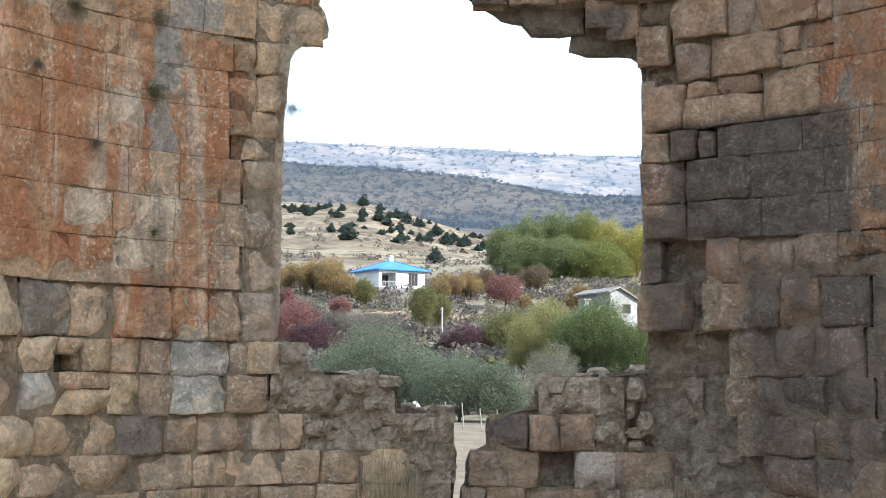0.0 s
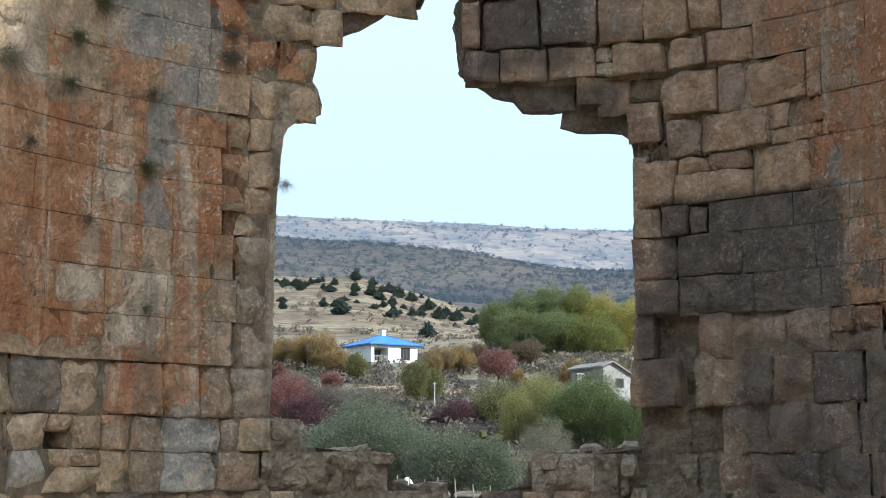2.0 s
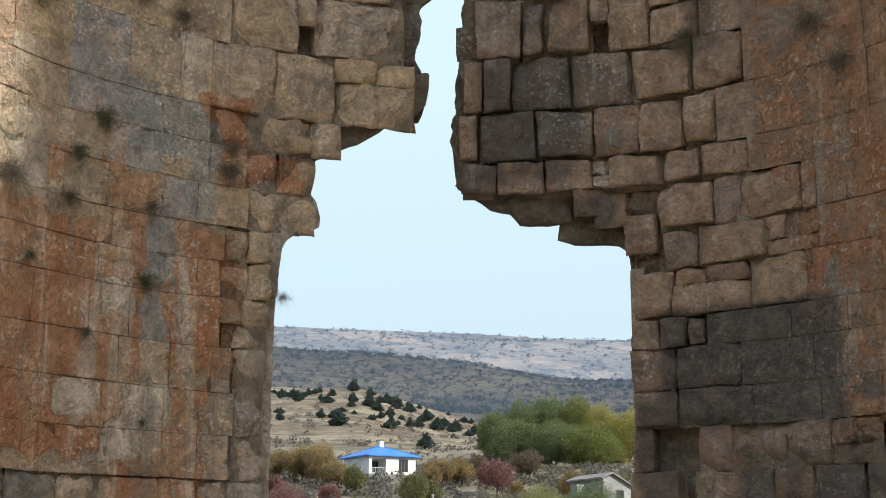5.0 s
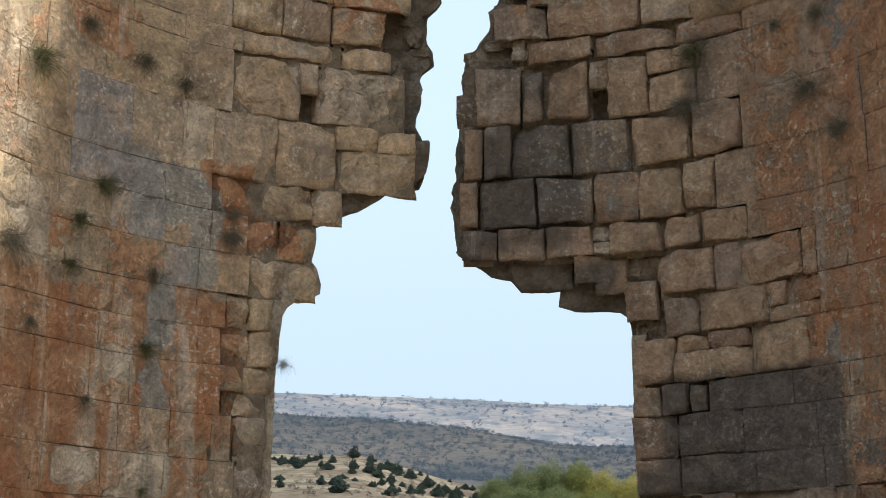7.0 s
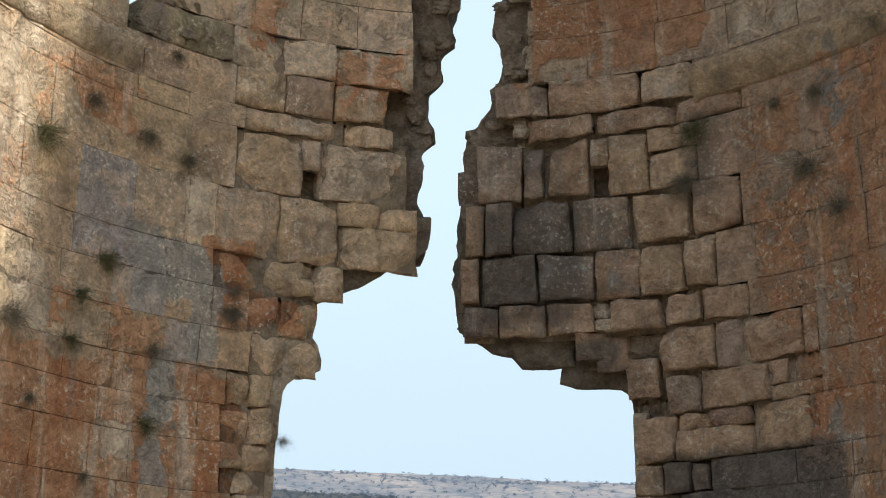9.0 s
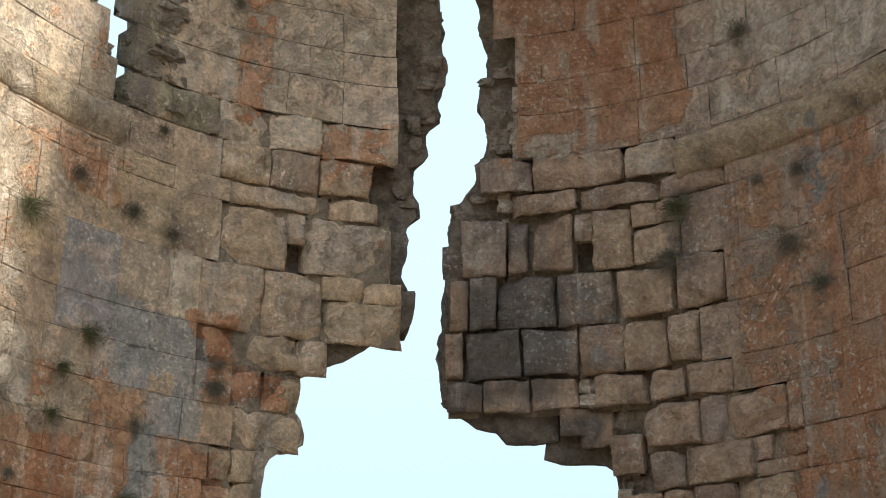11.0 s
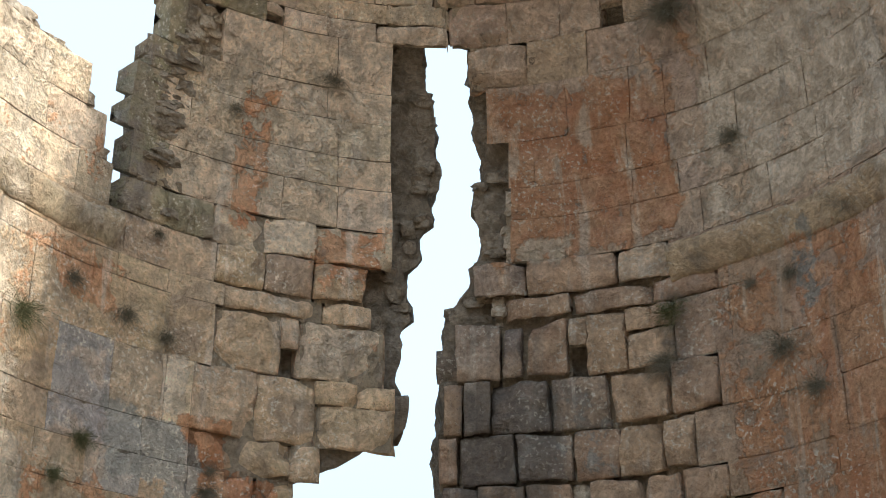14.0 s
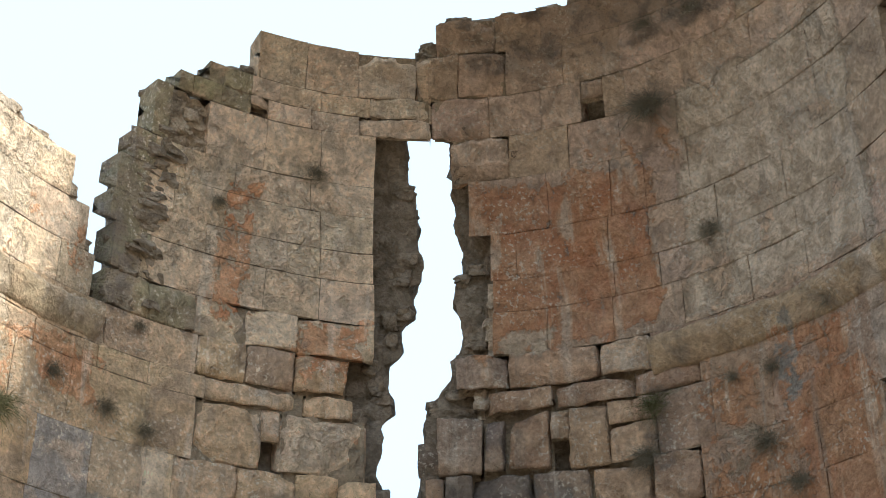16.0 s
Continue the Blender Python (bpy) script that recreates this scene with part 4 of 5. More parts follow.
def tree(name, label, category, place, w, h, leaves, count, size, clear=0.25, lobes=6, seed=1, group="", fill=0.45, flat=0.6):
    """A tapered trunk with limbs and a crown of leaf clumps; w and h are the whole plant's width and height."""
    r = random.Random(seed)
    thing = tagged(new(name), label, category, group)
    thing.location = place
    bm = bmesh.new()
    base = clear * h
    limb(bm, (0, 0, -0.3), (0.02 * w, 0, base), 0.022 * h + 0.03, 0.016 * h + 0.02)
    rows = []
    for i in range(lobes):
        a = 2 * math.pi * (i + r.uniform(-0.3, 0.3)) / lobes
        k = r.uniform(0.28, 0.62) if i else 0.0
        lw = w * 0.5 * r.uniform(0.42, 0.62)
        lh = (h - base) * r.uniform(0.30, 0.42)
        cz = base + lh * 0.75 + (h - base - 1.75 * lh) * (r.uniform(0.0, 0.85) if i else 1.0)
        cx, cy = math.cos(a) * k * w * 0.5, math.sin(a) * k * w * 0.5
        rows.append((cx, cy, cz, lw, lw, lh))
        limb(bm, (0.02 * w, 0, base * r.uniform(0.6, 1.0)), (cx * 0.8, cy * 0.8, cz), 0.012 * h + 0.01, 0.004 * h + 0.004, 5)
    part("trunk", bm, BARK, thing)
    part_mesh("crown", leaf_cloud("crown", rows, count, size, flat, fill), leaves, thing)
    return thing


WILLOW = leaf_material("grey_willow_leaves", (0.12, 0.14, 0.095), (0.165, 0.18, 0.125), (0.14, 0.155, 0.105))
GREEN = leaf_material("green_leaves", (0.102, 0.132, 0.056), (0.170, 0.182, 0.076), (0.122, 0.147, 0.062))
LIME = leaf_material("yellowing_leaves", (0.217, 0.213, 0.090), (0.294, 0.264, 0.111), (0.227, 0.218, 0.095))
OLIVE = leaf_material("olive_leaves", (0.146, 0.152, 0.068), (0.219, 0.19, 0.085), (0.16, 0.156, 0.073))
GOLD = leaf_material("golden_leaves", (0.287, 0.198, 0.092), (0.346, 0.248, 0.112), (0.203, 0.152, 0.088))
RUST = leaf_material("rust_leaves", (0.171, 0.126, 0.082), (0.151, 0.119, 0.089), (0.186, 0.138, 0.083))
RED = leaf_material("red_leaves", (0.217, 0.098, 0.088), (0.186, 0.100, 0.093), (0.239, 0.127, 0.109))
WINE = leaf_material("wine_red_leaves", (0.106, 0.058, 0.066), (0.133, 0.074, 0.080), (0.094, 0.061, 0.066))
BEIGE = leaf_material("dry_twigs", (0.219, 0.198, 0.144), (0.277, 0.251, 0.187), (0.19, 0.182, 0.128))
BROWN = leaf_material("brown_scrub", (0.155, 0.135, 0.115), (0.21, 0.18, 0.155), (0.13, 0.115, 0.10))
PINE = leaf_material("dark_conifer", (0.044, 0.061, 0.052), (0.062, 0.08, 0.068), (0.051, 0.068, 0.058))
POPLAR = leaf_material("poplar_leaves", (0.146, 0.172, 0.079), (0.180, 0.197, 0.091), (0.161, 0.182, 0.084))
POPLAR_TURNING = leaf_material("turning_poplar_leaves", (0.15, 0.175, 0.06), (0.22, 0.215, 0.068), (0.17, 0.185, 0.062))
POPLAR_YELLOW = leaf_material("yellow_poplar_leaves", (0.33, 0.285, 0.085), (0.37, 0.315, 0.09), (0.25, 0.235, 0.075))

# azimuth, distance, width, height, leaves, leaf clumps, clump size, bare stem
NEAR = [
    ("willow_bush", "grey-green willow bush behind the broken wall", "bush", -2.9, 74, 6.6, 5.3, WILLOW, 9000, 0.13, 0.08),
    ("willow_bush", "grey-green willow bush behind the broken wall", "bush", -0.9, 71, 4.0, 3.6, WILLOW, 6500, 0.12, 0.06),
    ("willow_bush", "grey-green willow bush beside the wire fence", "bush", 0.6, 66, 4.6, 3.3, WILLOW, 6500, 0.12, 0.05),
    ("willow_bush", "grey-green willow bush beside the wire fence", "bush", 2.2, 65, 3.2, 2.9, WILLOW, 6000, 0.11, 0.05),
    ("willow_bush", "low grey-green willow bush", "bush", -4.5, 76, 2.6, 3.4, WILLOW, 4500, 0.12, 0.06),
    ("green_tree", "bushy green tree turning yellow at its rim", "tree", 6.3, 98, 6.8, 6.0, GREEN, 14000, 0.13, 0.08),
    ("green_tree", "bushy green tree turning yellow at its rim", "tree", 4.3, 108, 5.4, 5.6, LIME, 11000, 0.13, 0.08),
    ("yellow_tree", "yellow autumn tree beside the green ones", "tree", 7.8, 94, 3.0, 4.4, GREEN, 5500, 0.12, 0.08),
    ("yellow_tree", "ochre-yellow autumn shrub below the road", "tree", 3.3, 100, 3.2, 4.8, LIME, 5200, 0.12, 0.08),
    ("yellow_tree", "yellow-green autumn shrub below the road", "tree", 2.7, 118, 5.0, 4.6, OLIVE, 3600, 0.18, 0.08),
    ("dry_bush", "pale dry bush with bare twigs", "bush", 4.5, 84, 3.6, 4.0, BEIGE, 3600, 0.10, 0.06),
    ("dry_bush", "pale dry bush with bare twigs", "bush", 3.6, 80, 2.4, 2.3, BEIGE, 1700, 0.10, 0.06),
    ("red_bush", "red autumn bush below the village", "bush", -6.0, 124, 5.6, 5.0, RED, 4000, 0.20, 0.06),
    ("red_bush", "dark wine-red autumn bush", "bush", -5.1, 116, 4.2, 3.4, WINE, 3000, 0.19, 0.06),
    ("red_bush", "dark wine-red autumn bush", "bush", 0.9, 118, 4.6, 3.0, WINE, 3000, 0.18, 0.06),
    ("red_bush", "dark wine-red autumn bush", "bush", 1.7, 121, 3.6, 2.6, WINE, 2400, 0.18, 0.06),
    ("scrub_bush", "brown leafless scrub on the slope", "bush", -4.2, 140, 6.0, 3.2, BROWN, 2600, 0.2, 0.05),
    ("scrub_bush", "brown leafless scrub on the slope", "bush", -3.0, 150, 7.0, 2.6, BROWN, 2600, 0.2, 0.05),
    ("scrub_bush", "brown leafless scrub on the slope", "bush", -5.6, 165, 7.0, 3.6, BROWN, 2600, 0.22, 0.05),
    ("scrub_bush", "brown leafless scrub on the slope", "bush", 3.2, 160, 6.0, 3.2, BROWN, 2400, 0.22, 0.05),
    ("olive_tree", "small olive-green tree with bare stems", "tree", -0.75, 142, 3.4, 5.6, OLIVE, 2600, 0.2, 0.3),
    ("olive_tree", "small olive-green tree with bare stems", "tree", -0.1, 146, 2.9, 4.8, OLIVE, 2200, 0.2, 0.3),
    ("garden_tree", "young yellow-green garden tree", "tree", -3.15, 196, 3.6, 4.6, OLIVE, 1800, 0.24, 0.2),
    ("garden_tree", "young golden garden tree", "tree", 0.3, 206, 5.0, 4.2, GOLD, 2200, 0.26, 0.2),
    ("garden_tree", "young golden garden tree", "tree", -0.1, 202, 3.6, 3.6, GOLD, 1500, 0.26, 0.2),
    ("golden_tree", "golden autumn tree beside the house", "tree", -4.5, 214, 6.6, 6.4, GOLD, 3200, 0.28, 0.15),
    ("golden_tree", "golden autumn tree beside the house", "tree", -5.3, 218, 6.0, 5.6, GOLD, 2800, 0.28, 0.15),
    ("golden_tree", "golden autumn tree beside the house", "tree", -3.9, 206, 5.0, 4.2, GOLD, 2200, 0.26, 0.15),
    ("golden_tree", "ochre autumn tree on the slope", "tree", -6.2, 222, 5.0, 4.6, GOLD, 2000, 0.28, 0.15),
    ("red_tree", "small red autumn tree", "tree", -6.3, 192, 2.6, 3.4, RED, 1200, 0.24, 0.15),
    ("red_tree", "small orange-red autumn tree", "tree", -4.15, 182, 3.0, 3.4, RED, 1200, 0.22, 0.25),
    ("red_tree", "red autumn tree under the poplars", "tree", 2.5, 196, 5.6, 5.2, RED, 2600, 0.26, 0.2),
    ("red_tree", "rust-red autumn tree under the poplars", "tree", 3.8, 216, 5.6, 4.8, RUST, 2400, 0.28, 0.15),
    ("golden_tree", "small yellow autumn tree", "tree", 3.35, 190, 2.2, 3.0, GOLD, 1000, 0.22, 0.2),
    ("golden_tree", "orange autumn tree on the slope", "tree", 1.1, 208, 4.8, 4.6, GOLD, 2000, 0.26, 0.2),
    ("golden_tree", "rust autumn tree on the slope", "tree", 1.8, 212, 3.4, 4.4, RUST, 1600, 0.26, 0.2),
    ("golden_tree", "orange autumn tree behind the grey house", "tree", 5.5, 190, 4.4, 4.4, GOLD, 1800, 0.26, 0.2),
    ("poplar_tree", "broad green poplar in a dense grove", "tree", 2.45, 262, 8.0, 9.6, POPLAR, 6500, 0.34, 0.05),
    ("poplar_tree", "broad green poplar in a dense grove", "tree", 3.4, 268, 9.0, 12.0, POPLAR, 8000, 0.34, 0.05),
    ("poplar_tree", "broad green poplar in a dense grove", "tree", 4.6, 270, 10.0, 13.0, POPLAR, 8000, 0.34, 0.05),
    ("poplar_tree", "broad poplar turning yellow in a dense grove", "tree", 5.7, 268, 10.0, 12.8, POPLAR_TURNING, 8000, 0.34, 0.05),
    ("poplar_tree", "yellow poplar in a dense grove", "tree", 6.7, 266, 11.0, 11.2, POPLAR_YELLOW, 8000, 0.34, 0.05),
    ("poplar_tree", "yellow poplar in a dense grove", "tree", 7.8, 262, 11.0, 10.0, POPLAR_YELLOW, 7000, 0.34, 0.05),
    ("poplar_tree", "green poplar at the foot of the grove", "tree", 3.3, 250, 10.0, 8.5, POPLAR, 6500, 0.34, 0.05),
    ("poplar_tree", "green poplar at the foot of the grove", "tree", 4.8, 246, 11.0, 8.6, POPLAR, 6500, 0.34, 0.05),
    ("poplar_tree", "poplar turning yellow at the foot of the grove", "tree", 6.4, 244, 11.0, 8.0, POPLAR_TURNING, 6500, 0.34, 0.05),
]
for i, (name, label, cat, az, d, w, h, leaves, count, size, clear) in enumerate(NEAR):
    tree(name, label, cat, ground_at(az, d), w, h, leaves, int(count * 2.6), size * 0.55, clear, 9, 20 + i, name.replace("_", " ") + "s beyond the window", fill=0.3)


# dark conifers dotted over the golden field
def conifer(h, w, seed):
    r = random.Random(seed)
    thing = tagged(new("conifer"), "dark green conifer on the golden field", "tree", "conifers on the field")
    bm = bmesh.new()
    limb(bm, (0, 0, -0.5), (0, 0, h * 0.5), 0.14, 0.07, 6)
    part("trunk", bm, BARK, thing)
    rows = [(r.uniform(-0.1, 0.1) * w, r.uniform(-0.1, 0.1) * w, h * (0.22 + 0.62 * k), w * 0.5 * (1.0 - 0.8 * k), w * 0.5 * (1.0 - 0.8 * k), h * 0.2) for k in (0, 0.25, 0.5, 0.75, 1.0)]
    part_mesh("crown", leaf_cloud("crown", rows, 520, 0.55, 0.5, 0.3), PINE, thing)
    return thing


r = random.Random(3)
protos = [conifer(3.9, 4.6, 1), conifer(3.2, 5.0, 2), conifer(4.6, 4.8, 3)]
spots = [(-3.85, 470, 1.5), (-1.8, 480, 1.15), (-0.35, 345, 0.95), (-6.2, 700, 1.2), (-5.7, 690, 1.4), (-5.5, 660, 1.2), (-5.1, 720, 1.0), (-4.85, 740, 0.9), (-3.3, 780, 1.6),
         (-2.6, 760, 1.2), (-1.95, 735, 1.7), (-1.5, 700, 1.5), (-1.0, 690, 1.5), (-4.3, 650, 1.3), (-3.3, 650, 1.1), (-2.65, 630, 1.4), (-2.3, 620, 1.3), (-1.8, 615, 1.0),
         (0.1, 600, 1.5), (0.4, 640, 1.4), (0.9, 630, 1.2), (-0.3, 655, 1.6), (1.4, 610, 1.0)]
spots += [(r.uniform(-6.6, 1.8), r.uniform(540, 770), r.uniform(0.5, 1.05)) for _ in range(34)]
spots += [(r.uniform(-6.4, 1.2), r.uniform(500, 640), r.uniform(0.5, 0.9)) for _ in range(14)]
for i, (az, d, s) in enumerate(spots):
    m = Matrix.Translation(ground_at(az, d)) @ pose(0, 0, 0, 0, 0, 70 * i) @ Matrix.Scale(s, 4)
    if i < 3:
        protos[i].matrix_basis = m
    else:
        copy_thing(protos[i % 3], Matrix.Translation(ground_at(az, d)) @ pose(0, 0, 0, 0, 0, 70 * i)).scale = (s, s, s)


def scatter(name, label, category, height, n, az, dist, size, material, clumps, seed):
    r = random.Random(seed)
    verts, faces = [], []
    for _ in range(n):
        a, d, s = r.uniform(*az), r.uniform(*dist), r.uniform(*size)
        x, y = d * math.sin(radians(a)), d * math.cos(radians(a))
        z = height(x, y)
        for _ in range(clumps * 3):
            p = Vector((x + r.gauss(0, 0.45) * s, y + r.gauss(0, 0.45) * s, z + r.uniform(0.05, 1.0) * s))
            t = [Vector((r.gauss(0, 1), r.gauss(0, 1), r.gauss(0, 1))).normalized() * s * 0.26 for _ in range(3)]
            o = len(verts)
            verts += [p + t[0], p + t[1], p + t[2], p - t[0] * 0.6]
            faces += [(o, o + 1, o + 2), (o + 1, o + 2, o + 3)]
    ob = part_mesh(name, mesh(name, verts, faces), material)
    return tagged(ob, label, category, kind="stuff")


# scrub takes the same blue emission, painted in as haze
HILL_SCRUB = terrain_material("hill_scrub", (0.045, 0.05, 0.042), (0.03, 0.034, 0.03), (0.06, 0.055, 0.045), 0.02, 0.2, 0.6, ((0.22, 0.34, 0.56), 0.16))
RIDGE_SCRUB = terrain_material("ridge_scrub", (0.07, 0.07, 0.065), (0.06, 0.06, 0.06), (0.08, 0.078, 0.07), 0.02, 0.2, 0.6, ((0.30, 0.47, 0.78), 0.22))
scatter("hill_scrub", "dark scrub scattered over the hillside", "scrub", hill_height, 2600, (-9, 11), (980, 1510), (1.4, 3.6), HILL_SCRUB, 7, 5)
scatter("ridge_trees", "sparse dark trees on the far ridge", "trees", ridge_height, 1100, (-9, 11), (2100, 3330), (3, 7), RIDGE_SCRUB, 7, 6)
scatter("field_scrub", "low brown scrub on the dry field", "scrub", ground_height, 420, (-8, 10), (250, 760), (0.7, 1.8), BROWN, 8, 7)
scatter("slope_scrub", "low brown scrub and weeds on the slope", "scrub", ground_height, 1700, (-8, 10), (74, 240), (0.4, 1.5), BROWN, 10, 8)
scatter("slope_weeds", "yellow-green weeds on the slope", "weeds", ground_height, 600, (-8, 10), (95, 235), (0.3, 1.1), OLIVE, 9, 9)

# ---- houses ----
WHITE = plain("white_render", (0.78, 0.77, 0.74), (0.68, 0.67, 0.64), 0.6, 0.85, 0.1)
GREY_WALL = plain("grey_render", (0.25, 0.245, 0.235), (0.33, 0.32, 0.31), 0.5, 0.9, 0.2)
PLINTH = plain("grey_plinth", (0.17, 0.165, 0.16), (0.23, 0.22, 0.21), 0.9, 0.9, 0.2)
BLUE = plain("blue_metal_roof", (0.045, 0.17, 0.52), (0.06, 0.21, 0.60), 0.5, 0.45, 0.05)
OLD_ROOF = plain("old_grey_roof", (0.20, 0.18, 0.17), (0.28, 0.25, 0.23), 0.9, 0.9, 0.3)
DARK = plain("dark_glass", (0.03, 0.035, 0.045), (0.05, 0.055, 0.065), 2.0, 0.2, 0.0)
FRAME = plain("brown_frame", (0.16, 0.10, 0.075), (0.20, 0.13, 0.10), 3.0, 0.6, 0.0)
TARP = plain("blue_tarpaulin", (0.35, 0.48, 0.66), (0.45, 0.57, 0.72), 1.5, 0.6, 0.2)
METAL = plain("galvanised_metal", (0.45, 0.46, 0.47), (0.36, 0.37, 0.38), 3.0, 0.45, 0.1)


def window(parent, x0, x1, y, z0, z1, panes=2, sill=True):
    w = new("window")
    w.parent = parent
    bm = bmesh.new()
    t = 0.07
    box(bm, x0, x1, y - 0.04, y + 0.04, z0, z0 + t)
    box(bm, x0, x1, y - 0.04, y + 0.04, z1 - t, z1)
    for i in range(panes + 1):
        x = x0 + (x1 - x0 - t) * i / panes
        box(bm, x, x + t, y - 0.04, y + 0.04, z0 + t, z1 - t)
    part("frame", bm, FRAME, w)
    for i in range(panes):
        bm = bmesh.new()
        a = x0 + (x1 - x0 - t) * i / panes + t
        box(bm, a, x0 + (x1 - x0 - t) * (i + 1) / panes, y - 0.012, y + 0.012, z0 + t, z1 - t)
        part("pane", bm, DARK, w)
    if sill:
        bm = bmesh.new()
        box(bm, x0 - 0.08, x1 + 0.08, y - 0.14, y + 0.04, z0 - 0.07, z0 - 0.005, 0.01)
        part("sill", bm, WHITE, w)
    return w


def walled(bm, x0, x1, y, thick, z0, z1, holes):
    """A wall along x with openings (x0, x1, z0, z1) through it."""
    xs = sorted({x0, x1, *(h[0] for h in holes), *(h[1] for h in holes)})
    for a, b in zip(xs, xs[1:]):
        cut = [h for h in holes if h[0] <= a and h[1] >= b]
        z = z0
        for h in sorted(cut, key=lambda q: q[2]):
            if h[2] > z:
                box(bm, a, b, y, y + thick, z, h[2])
            z = h[3]
        box(bm, a, b, y, y + thick, z, z1)


def white_house(place, turn):
    s = 8.2
    house = tagged(new("white_house"), "white one-storey house with a blue hipped metal roof", "house")
    house.matrix_basis = Matrix.Translation(place) @ pose(0, 0, 0, 0, 0, turn)
    bm = bmesh.new()
    box(bm, -0.1, s + 0.1, -0.1, s + 0.1, -2.0, 0.95)
    part("plinth", bm, PLINTH, house)
    bm = bmesh.new()
    holes = [(0.5, 3.0, 1.0, 3.2), (5.2, 6.9, 1.35, 3.3)]
    walled(bm, 0, s, 0, 0.25, 0.95, 3.75, holes)
    box(bm, 0, s, s - 0.25, s, 0.95, 3.75)
    box(bm, 0, 0.25, 0.25, s - 0.25, 0.95, 3.75)
    box(bm, s - 0.25, s, 0.25, s - 0.25, 0.95, 3.75)
    box(bm, 0.25, 3.3, 2.0, 2.2, 0.95, 3.75)
    box(bm, 3.05, 3.3, 0.25, 2.0, 0.95, 3.75)
    part("wall", bm, WHITE, house)
    window(house, 5.2, 6.9, 0.12, 1.35, 3.3, 3)
    window(house, 1.5, 2.7, 1.97, 1.3, 3.0, 2, False)
    bm = bmesh.new()
    box(bm, 0.5, 0.62, 0.06, 0.2, 1.9, 1.98)
    box(bm, 0.5, 3.0, 0.06, 0.16, 1.86, 1.94)
    for i in range(9):
        box(bm, 0.6 + 0.29 * i, 0.64 + 0.29 * i, 0.09, 0.13, 1.0, 1.86)
    part("railing", bm, METAL, house)
    bm = bmesh.new()
    o = 0.65
    c = [bm.verts.new(p) for p in ((-o, -o, 3.62), (s + o, -o, 3.62), (s + o, s + o, 3.62), (-o, s + o, 3.62))]
    d = [bm.verts.new((p.co.x, p.co.y, 3.78)) for p in c]
    top = [bm.verts.new((s * 0.47, s * 0.5, 5.55)), bm.verts.new((s * 0.53, s * 0.5, 5.55))]
    bm.faces.new(c[::-1])
    for i in range(4):
        bm.faces.new((c[i], c[(i + 1) % 4], d[(i + 1) % 4], d[i]))
    bm.faces.new((d[0], d[1], top[1], top[0]))
    bm.faces.new((d[1], d[2], top[1]))
    bm.faces.new((d[2], d[3], top[0], top[1]))
    bm.faces.new((d[3], d[0], top[0]))
    roof = part("roof", bm, BLUE, house)
    bm = bmesh.new()
    for a, b in (((-o, -o, 3.8), (s * 0.47, s * 0.5, 5.57)), ((s + o, -o, 3.8), (s * 0.53, s * 0.5, 5.57)), ((-o, s + o, 3.8), (s * 0.47, s * 0.5, 5.57))):
        limb(bm, a, b, 0.07, 0.07, 6)
    part("ridge_cap", bm, BLUE, roof)
    bm = bmesh.new()
    box(bm, 3.9, 4.6, 3.7, 4.4, 4.6, 6.15, 0.03)
    box(bm, 3.8, 4.7, 3.6, 4.5, 6.15, 6.3, 0.03)
    part("chimney", bm, WHITE, house)
    bm = bmesh.new()
    box(bm, -4.0, 0, 0.5, 4.0, -1.6, 0.1)
    box(bm, -4.2, 0, 0.3, 4.2, 0.1, 0.25)
    part("terrace", bm, GREY_WALL, house)
    return house


white_house(ground_at(-2.62, 217) + Vector((0, 0, 0.1)), 31)


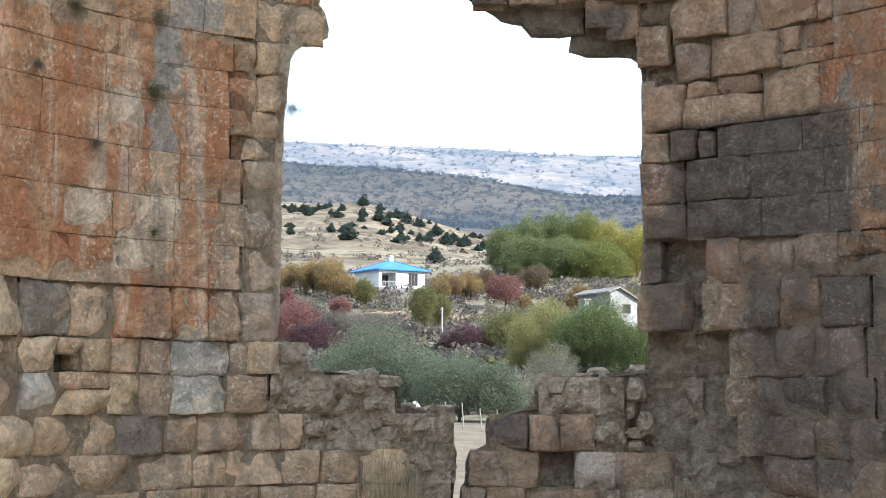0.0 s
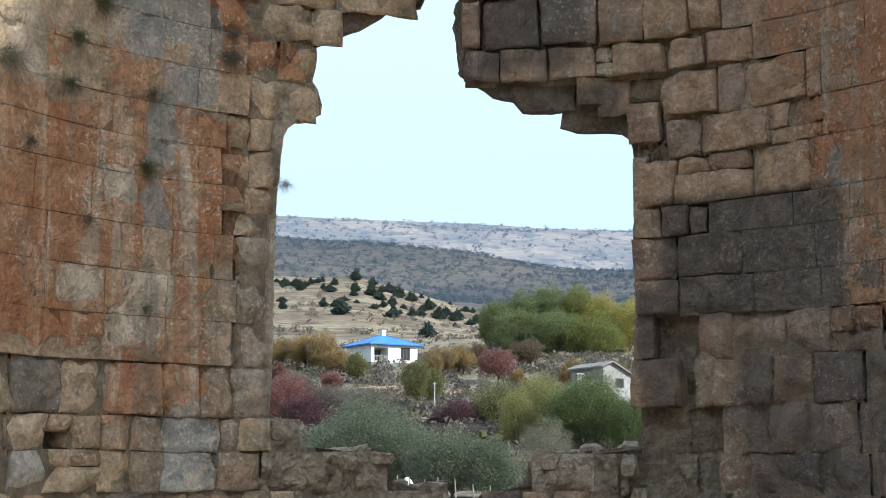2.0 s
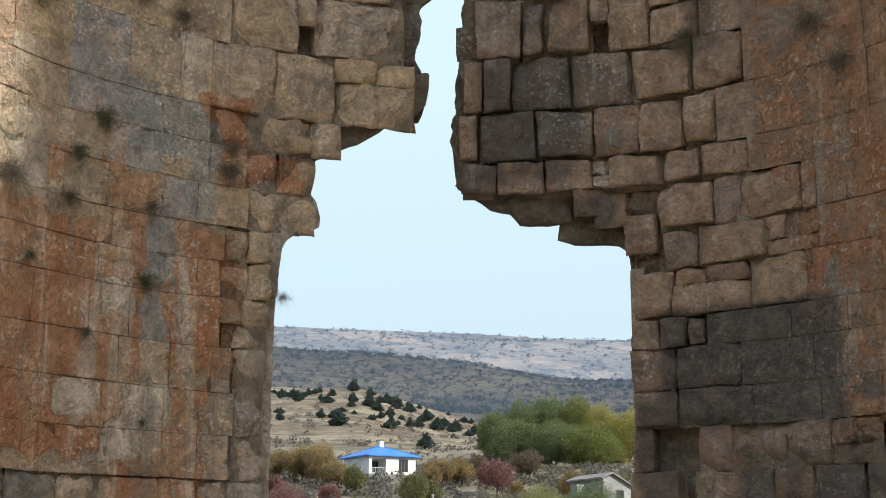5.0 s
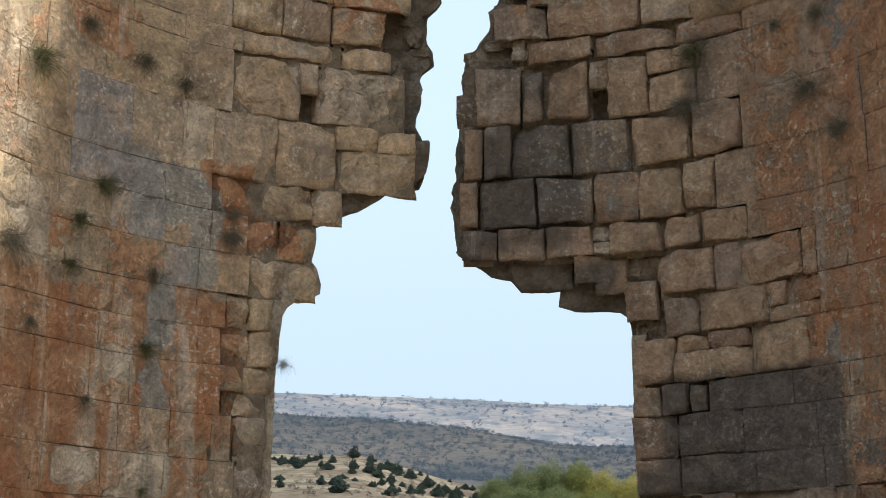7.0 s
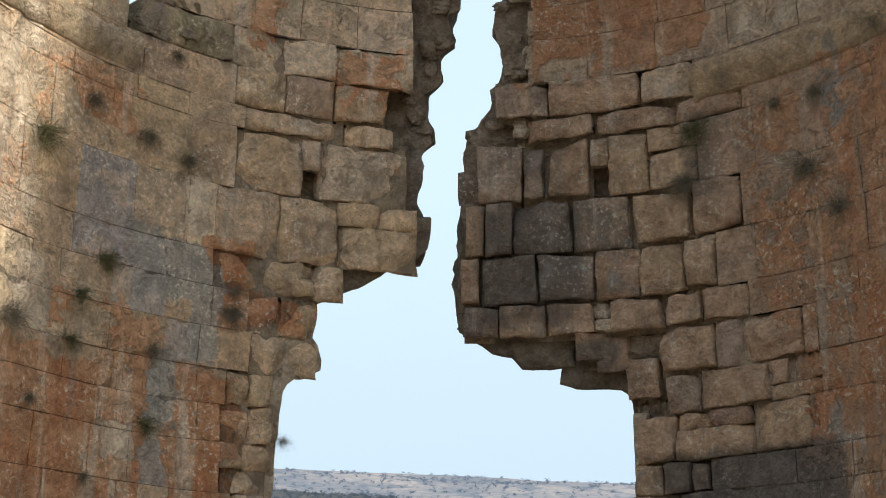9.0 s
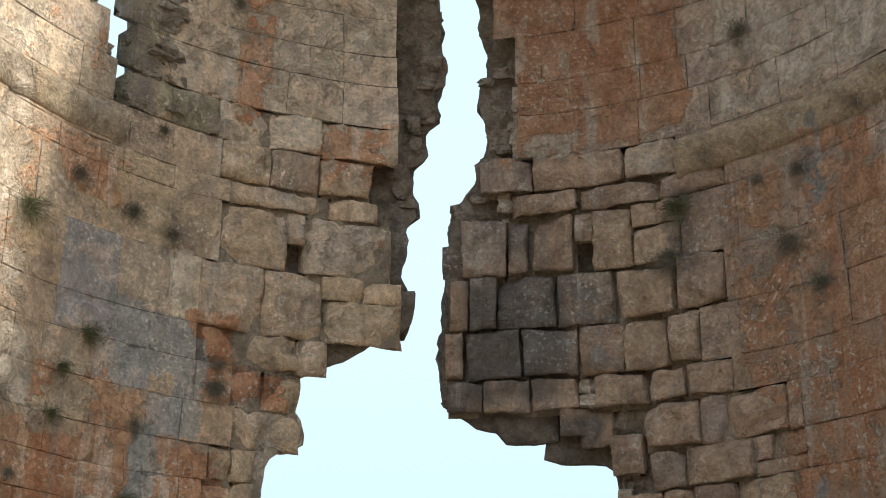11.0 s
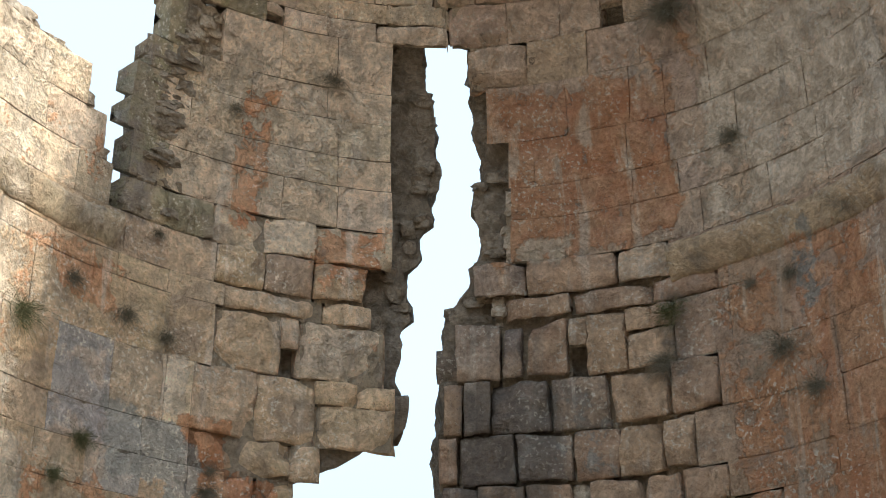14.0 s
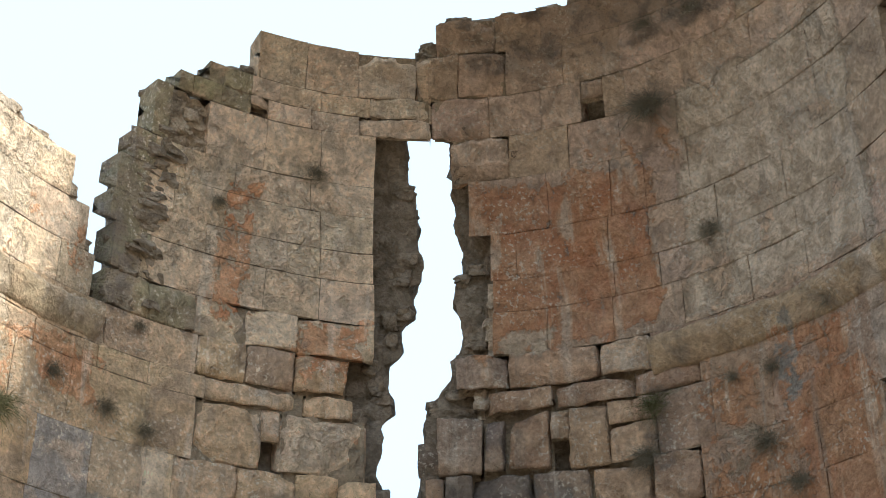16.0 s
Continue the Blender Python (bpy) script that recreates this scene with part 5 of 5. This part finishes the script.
def grey_house(place, turn):
    """A plain rendered house, its gable towards the viewer."""
    w, dpt, h, ridge = 6.4, 7.0, 4.2, 6.3
    house = tagged(new("grey_house"), "plain grey rendered village house with a low gabled roof", "house")
    house.matrix_basis = Matrix.Translation(place) @ pose(0, 0, 0, 0, 0, turn)
    bm = bmesh.new()
    for y in (0, dpt - 0.25):
        f = [bm.verts.new(p) for p in ((0, y, -2), (w, y, -2), (w, y, h - 0.9), (1.0, y, ridge), (0, y, ridge - 0.35))]
        face = bm.faces.new(f)
        out = bmesh.ops.extrude_face_region(bm, geom=[face])
        bmesh.ops.translate(bm, verts=[v for v in out["geom"] if isinstance(v, bmesh.types.BMVert)], vec=(0, 0.25, 0))
    box(bm, 0, 0.25, 0.25, dpt - 0.25, -2, ridge - 0.4)
    box(bm, w - 0.25, w, 0.25, dpt - 0.25, -2, h - 1.0)
    bmesh.ops.recalc_face_normals(bm, faces=bm.faces)
    part("wall", bm, GREY_WALL, house)
    window(house, 1.5, 2.5, -0.03, 3.6, 4.6, 1, False)
    bm = bmesh.new()
    for a, b in (((1.0, ridge), (w + 0.5, h - 1.1)), ((1.0, ridge), (-0.4, ridge - 0.55))):
        f = [bm.verts.new(p) for p in ((a[0], -0.4, a[1]), (b[0], -0.4, b[1]), (b[0], dpt + 0.4, b[1]), (a[0], dpt + 0.4, a[1]))]
        face = bm.faces.new(f)
        out = bmesh.ops.extrude_face_region(bm, geom=[face])
        bmesh.ops.translate(bm, verts=[v for v in out["geom"] if isinstance(v, bmesh.types.BMVert)], vec=(0, 0, 0.16))
    bmesh.ops.recalc_face_normals(bm, faces=bm.faces)
    part("roof", bm, OLD_ROOF, house)
    bm = bmesh.new()
    box(bm, -2.6, -2.0, 1.0, 1.6, -1.0, 4.9, 0.03)
    box(bm, -2.75, -1.85, 0.85, 1.75, 4.9, 5.1, 0.03)
    part("chimney", bm, GREY_WALL, house)
    bm = bmesh.new()
    f = [bm.verts.new(p) for p in ((-2.9, 0.6, 3.0), (0, 0.6, 4.4), (0, 5.5, 4.4), (-2.9, 5.5, 3.0))]
    face = bm.faces.new(f)
    out = bmesh.ops.extrude_face_region(bm, geom=[face])
    bmesh.ops.translate(bm, verts=[v for v in out["geom"] if isinstance(v, bmesh.types.BMVert)], vec=(0, 0, 0.14))
    box(bm, -2.7, 0, 0.9, 5.2, -2, 2.95)
    bmesh.ops.recalc_face_normals(bm, faces=bm.faces)
    part("lean_to", bm, GREY_WALL, house)
    bm = bmesh.new()
    limb(bm, (4.2, 0.2, 4.6), (4.2, 0.2, 5.8), 0.035, 0.035, 6)
    dish = part("mast", bm, METAL, house)
    for z, rr in ((5.75, 0.42), (5.15, 0.36)):
        bm = bmesh.new()
        bmesh.ops.create_cone(bm, cap_ends=True, segments=16, radius1=rr, radius2=0.08, depth=0.16, matrix=Matrix.Translation((4.2, 0.1, z)) @ pose(0, 0, 0, 65, 0, 30))
        part("satellite_dish", bm, WHITE, dish)
    bm = bmesh.new()
    box(bm, 3.0, 6.2, -0.5, -0.1, 0.3, 1.7, 0.08)
    part("tarpaulin", bm, TARP, house)
    return house


grey_house(ground_at(6.75, 152) + Vector((0, 0, -1.2)), 24)

# ---- walls, fence and small things outside ----
DRYSTONE = plain("dry_stones", (0.42, 0.31, 0.21), (0.28, 0.22, 0.16), 0.7, 0.95, 0.5)


def dry_stone_wall(label, az0, az1, d, n, height, seed):
    r = random.Random(seed)
    verts, faces = [], []
    for i in range(n):
        p = ground_at(r.uniform(az0, az1), d + r.uniform(-1.2, 1.2))
        s = r.uniform(0.18, 0.42)
        p.z += r.uniform(0, height)
        o = len(verts)
        for k in range(8):
            verts.append(p + Vector(((k & 1) * 2 - 1, (k >> 1 & 1) * 2 - 1, ((k >> 2 & 1) * 2 - 1) * 0.7)) * s * 0.6 + Vector((r.gauss(0, 0.06), r.gauss(0, 0.06), r.gauss(0, 0.05))))
        faces += [tuple(o + q for q in f) for f in ((0, 1, 3, 2), (4, 6, 7, 5), (0, 4, 5, 1), (2, 3, 7, 6), (0, 2, 6, 4), (1, 5, 7, 3))]
    ob = part_mesh("dry_stone_wall", mesh("dry_stone_wall", verts, faces), DRYSTONE)
    return tagged(ob, label, "stone wall", kind="stuff")


dry_stone_wall("tumbled dry-stone terrace wall below the house", -3.1, -0.95, 186, 420, 0.8, 1)
dry_stone_wall("low dry-stone terrace wall beside the road", 0.1, 1.6, 182, 260, 0.7, 2)
dry_stone_wall("scattered field stones on the slope", -6.0, -4.4, 190, 160, 0.5, 3)
dry_stone_wall("stones along the roadside", -0.4, 0.8, 158, 120, 0.5, 4)

WOOD = plain("grey_weathered_wood", (0.30, 0.27, 0.23), (0.20, 0.18, 0.15), 4.0, 0.9, 0.4)
fence = tagged(new("wire_fence"), "wire fence on thin weathered wooden posts", "fence")
tops = []
r = random.Random(8)
for az, d, h in ((-1.75, 58, 0.95), (-1.45, 57, 1.1), (-0.95, 56, 1.05), (-0.55, 55, 1.0), (-0.3, 53, 0.9), (0.1, 52, 1.05), (0.85, 52, 1.0), (1.6, 50, 0.85), (2.3, 50, 0.8)):
    p = ground_at(az, d) + Vector((0, 0, 0.0))
    bm = bmesh.new()
    q = p + Vector((r.uniform(-0.12, 0.12), r.uniform(-0.1, 0.1), h))
    limb(bm, p - Vector((0, 0, 0.3)), q, 0.035, 0.025, 6)
    part("post", bm, WOOD, fence)
    tops.append((p, q))
for k in (0.45, 0.9):
    bm = bmesh.new()
    for (a, b), (c, e) in zip(tops, tops[1:]):
        limb(bm, a.lerp(b, k), c.lerp(e, k), 0.003, 0.003, 4)
    part("wire", bm, WOOD, fence)

pole = tagged(new("utility_pole"), "thin grey metal pole beside the road", "pole")
p = ground_at(-0.05, 140)
bm = bmesh.new()
limb(bm, p - Vector((0, 0, 0.4)), p + Vector((0, 0, 3.4)), 0.07, 0.06, 8)
part("shaft", bm, METAL, pole)
bm = bmesh.new()
limb(bm, p + Vector((-0.2, 0, 3.2)), p + Vector((0.2, 0, 3.2)), 0.03, 0.03, 6)
part("crossbar", bm, METAL, pole)

bm = bmesh.new()
bmesh.ops.create_icosphere(bm, subdivisions=3, radius=0.5)
for v in bm.verts:
    v.co *= 0.8 + 0.5 * n3(v.co.x, v.co.y, v.co.z + 4, 1.6)
    v.co.z *= 0.75
boulder = part("boulder", bm, plain("white_rock", (0.72, 0.71, 0.69), (0.55, 0.54, 0.52), 2.0, 0.9, 0.4), smooth=False)
boulder.location = ground_at(-1.05, 64) + Vector((0, 0, 0.42))
boulder.scale = (0.85, 0.85, 1.7)
tagged(boulder, "pale white boulder beside the fence", "boulder")

# ---- plants on the ruin ----
TUFT = plain("dry_tuft", (0.26, 0.22, 0.16), (0.17, 0.145, 0.10), 9.0, 0.9, 0.0)
TUFT_GREEN = plain("green_tuft", (0.12, 0.12, 0.055), (0.16, 0.145, 0.07), 9.0, 0.9, 0.0)


def tuft(seed, material, label, blades=420):
    """A small wall plant: fine curved stems radiating from one root."""
    r = random.Random(seed)
    verts, faces = [], []
    for _ in range(blades):
        d = Vector((r.gauss(0, 1), -abs(r.gauss(0, 0.8)) - 0.15, r.gauss(0.1, 0.8))).normalized()
        ln, w = r.uniform(0.2, 1.0) ** 1.3, r.uniform(0.004, 0.009)
        side = d.cross(Vector((r.gauss(0, 1), r.gauss(0, 1), r.gauss(0, 1)))).normalized() * w
        o = len(verts)
        root = Vector((r.gauss(0, 0.22), -abs(r.gauss(0, 0.05)), r.gauss(0, 0.16)))
        for k in (0.0, 0.5, 1.0):
            c = root + d * ln * k + Vector((0, 0, -0.35 * ln * k * k))
            verts += [c - side * (1 - 0.8 * k), c + side * (1 - 0.8 * k)]
        faces += [(o, o + 1, o + 3, o + 2), (o + 2, o + 3, o + 5, o + 4)]
    thing = tagged(new("wall_plant"), label, "plant", "plants growing in the wall's joints")
    part_mesh("foliage", mesh("foliage", verts, faces), material, thing)
    return thing


kinds = [tuft(1, TUFT, "dry brown tuft growing from a wall joint"), tuft(2, TUFT_GREEN, "dusty green tuft growing from a wall joint"), tuft(3, TUFT, "dry brown tuft growing from a wall joint", 700)]
used = set()
TUFTS = [(2.33, 8.15, 0.36, 2), (2.84, 6.55, 0.22, 0), (2.13, 5.0, 0.26, 1), (3.15, 4.42, 0.24, 0), (3.42, 4.0, 0.2, 0), (2.9, 5.07, 0.12, 0), (3.29, 5.04, 0.16, 0),
         (-1.09, 7.63, 0.19, 0), (-2.05, 7.06, 0.14, 0), (-3.5, 4.87, 0.18, 0), (-3.96, 4.4, 0.28, 1), (-3.59, 5.45, 0.15, 0), (2.04, 4.54, 0.24, 2), (-2.72, 5.55, 0.12, 0),
         (-3.25, 3.56, 0.2, 1), (-3.47, 3.23, 0.15, 1), (-3.53, 2.85, 0.14, 1), (-2.77, 2.91, 0.15, 0), (-2.07, 3.34, 0.18, 2), (-2.05, 3.54, 0.13, 0), (-2.79, 2.3, 0.17, 1),
         (-3.31, 1.83, 0.11, 0), (-2.76, 1.18, 0.09, 1), (-3.87, 2.34, 0.11, 0), (-4.13, 2.91, 0.24, 0), (-2.95, 4.72, 0.2, 0), (-2.55, 4.62, 0.17, 0), (2.35, 9.15, 0.2, 0), (2.9, 9.1, 0.2, 0),
         (-1.57, 2.3, 0.12, 0), (3.95, 5.45, 0.22, 0)]
for u, z, s, k in TUFTS:
    m = Matrix.Translation(on_wall(u, z, -0.01)) @ pose(0, 0, 0, 0, 0, -math.degrees(u / RADIUS))
    if k in used:
        ob = copy_thing(kinds[k], m)
    else:
        ob = kinds[k]
        ob.matrix_basis = m
        used.add(k)
    ob.scale = (s, s, s)
    ob["label"] = kinds[k]["label"]


def straw(place, seed, h):
    """A clump of upright dry grass stalks."""
    r = random.Random(seed)
    verts, faces = [], []
    for _ in range(60):
        p = Vector((r.gauss(0, 0.09), r.gauss(0, 0.03), 0))
        tip = p + Vector((r.gauss(0, 0.10), r.gauss(-0.02, 0.05), h * r.uniform(0.5, 1.0)))
        o = len(verts)
        w = Vector((0.003, 0, 0))
        mid = p.lerp(tip, 0.55) + Vector((r.gauss(0, 0.015), 0, 0.02))
        verts += [p - w, p + w, mid - w, mid + w, tip]
        faces += [(o, o + 1, o + 3, o + 2), (o + 2, o + 3, o + 4)]
    thing = tagged(new("dry_grass"), "clump of pale dry grass against the broken wall", "grass", "dry grass along the wall")
    part_mesh("foliage", mesh("foliage", verts, faces), STRAW, thing)
    thing.location = place
    return thing


STRAW = plain("straw", (0.40, 0.31, 0.18), (0.30, 0.235, 0.14), 6.0, 0.9, 0.0)
for i, (u, h) in enumerate(((-0.78, 0.75), (-0.70, 0.62), (-0.60, 0.7), (0.35, 0.5), (1.75, 0.6), (-2.4, 0.5))):
    x, y, z = on_wall(u, -1.22, -0.12)
    straw((x, y, ground_height(x, y)), 40 + i, h + 0.55)
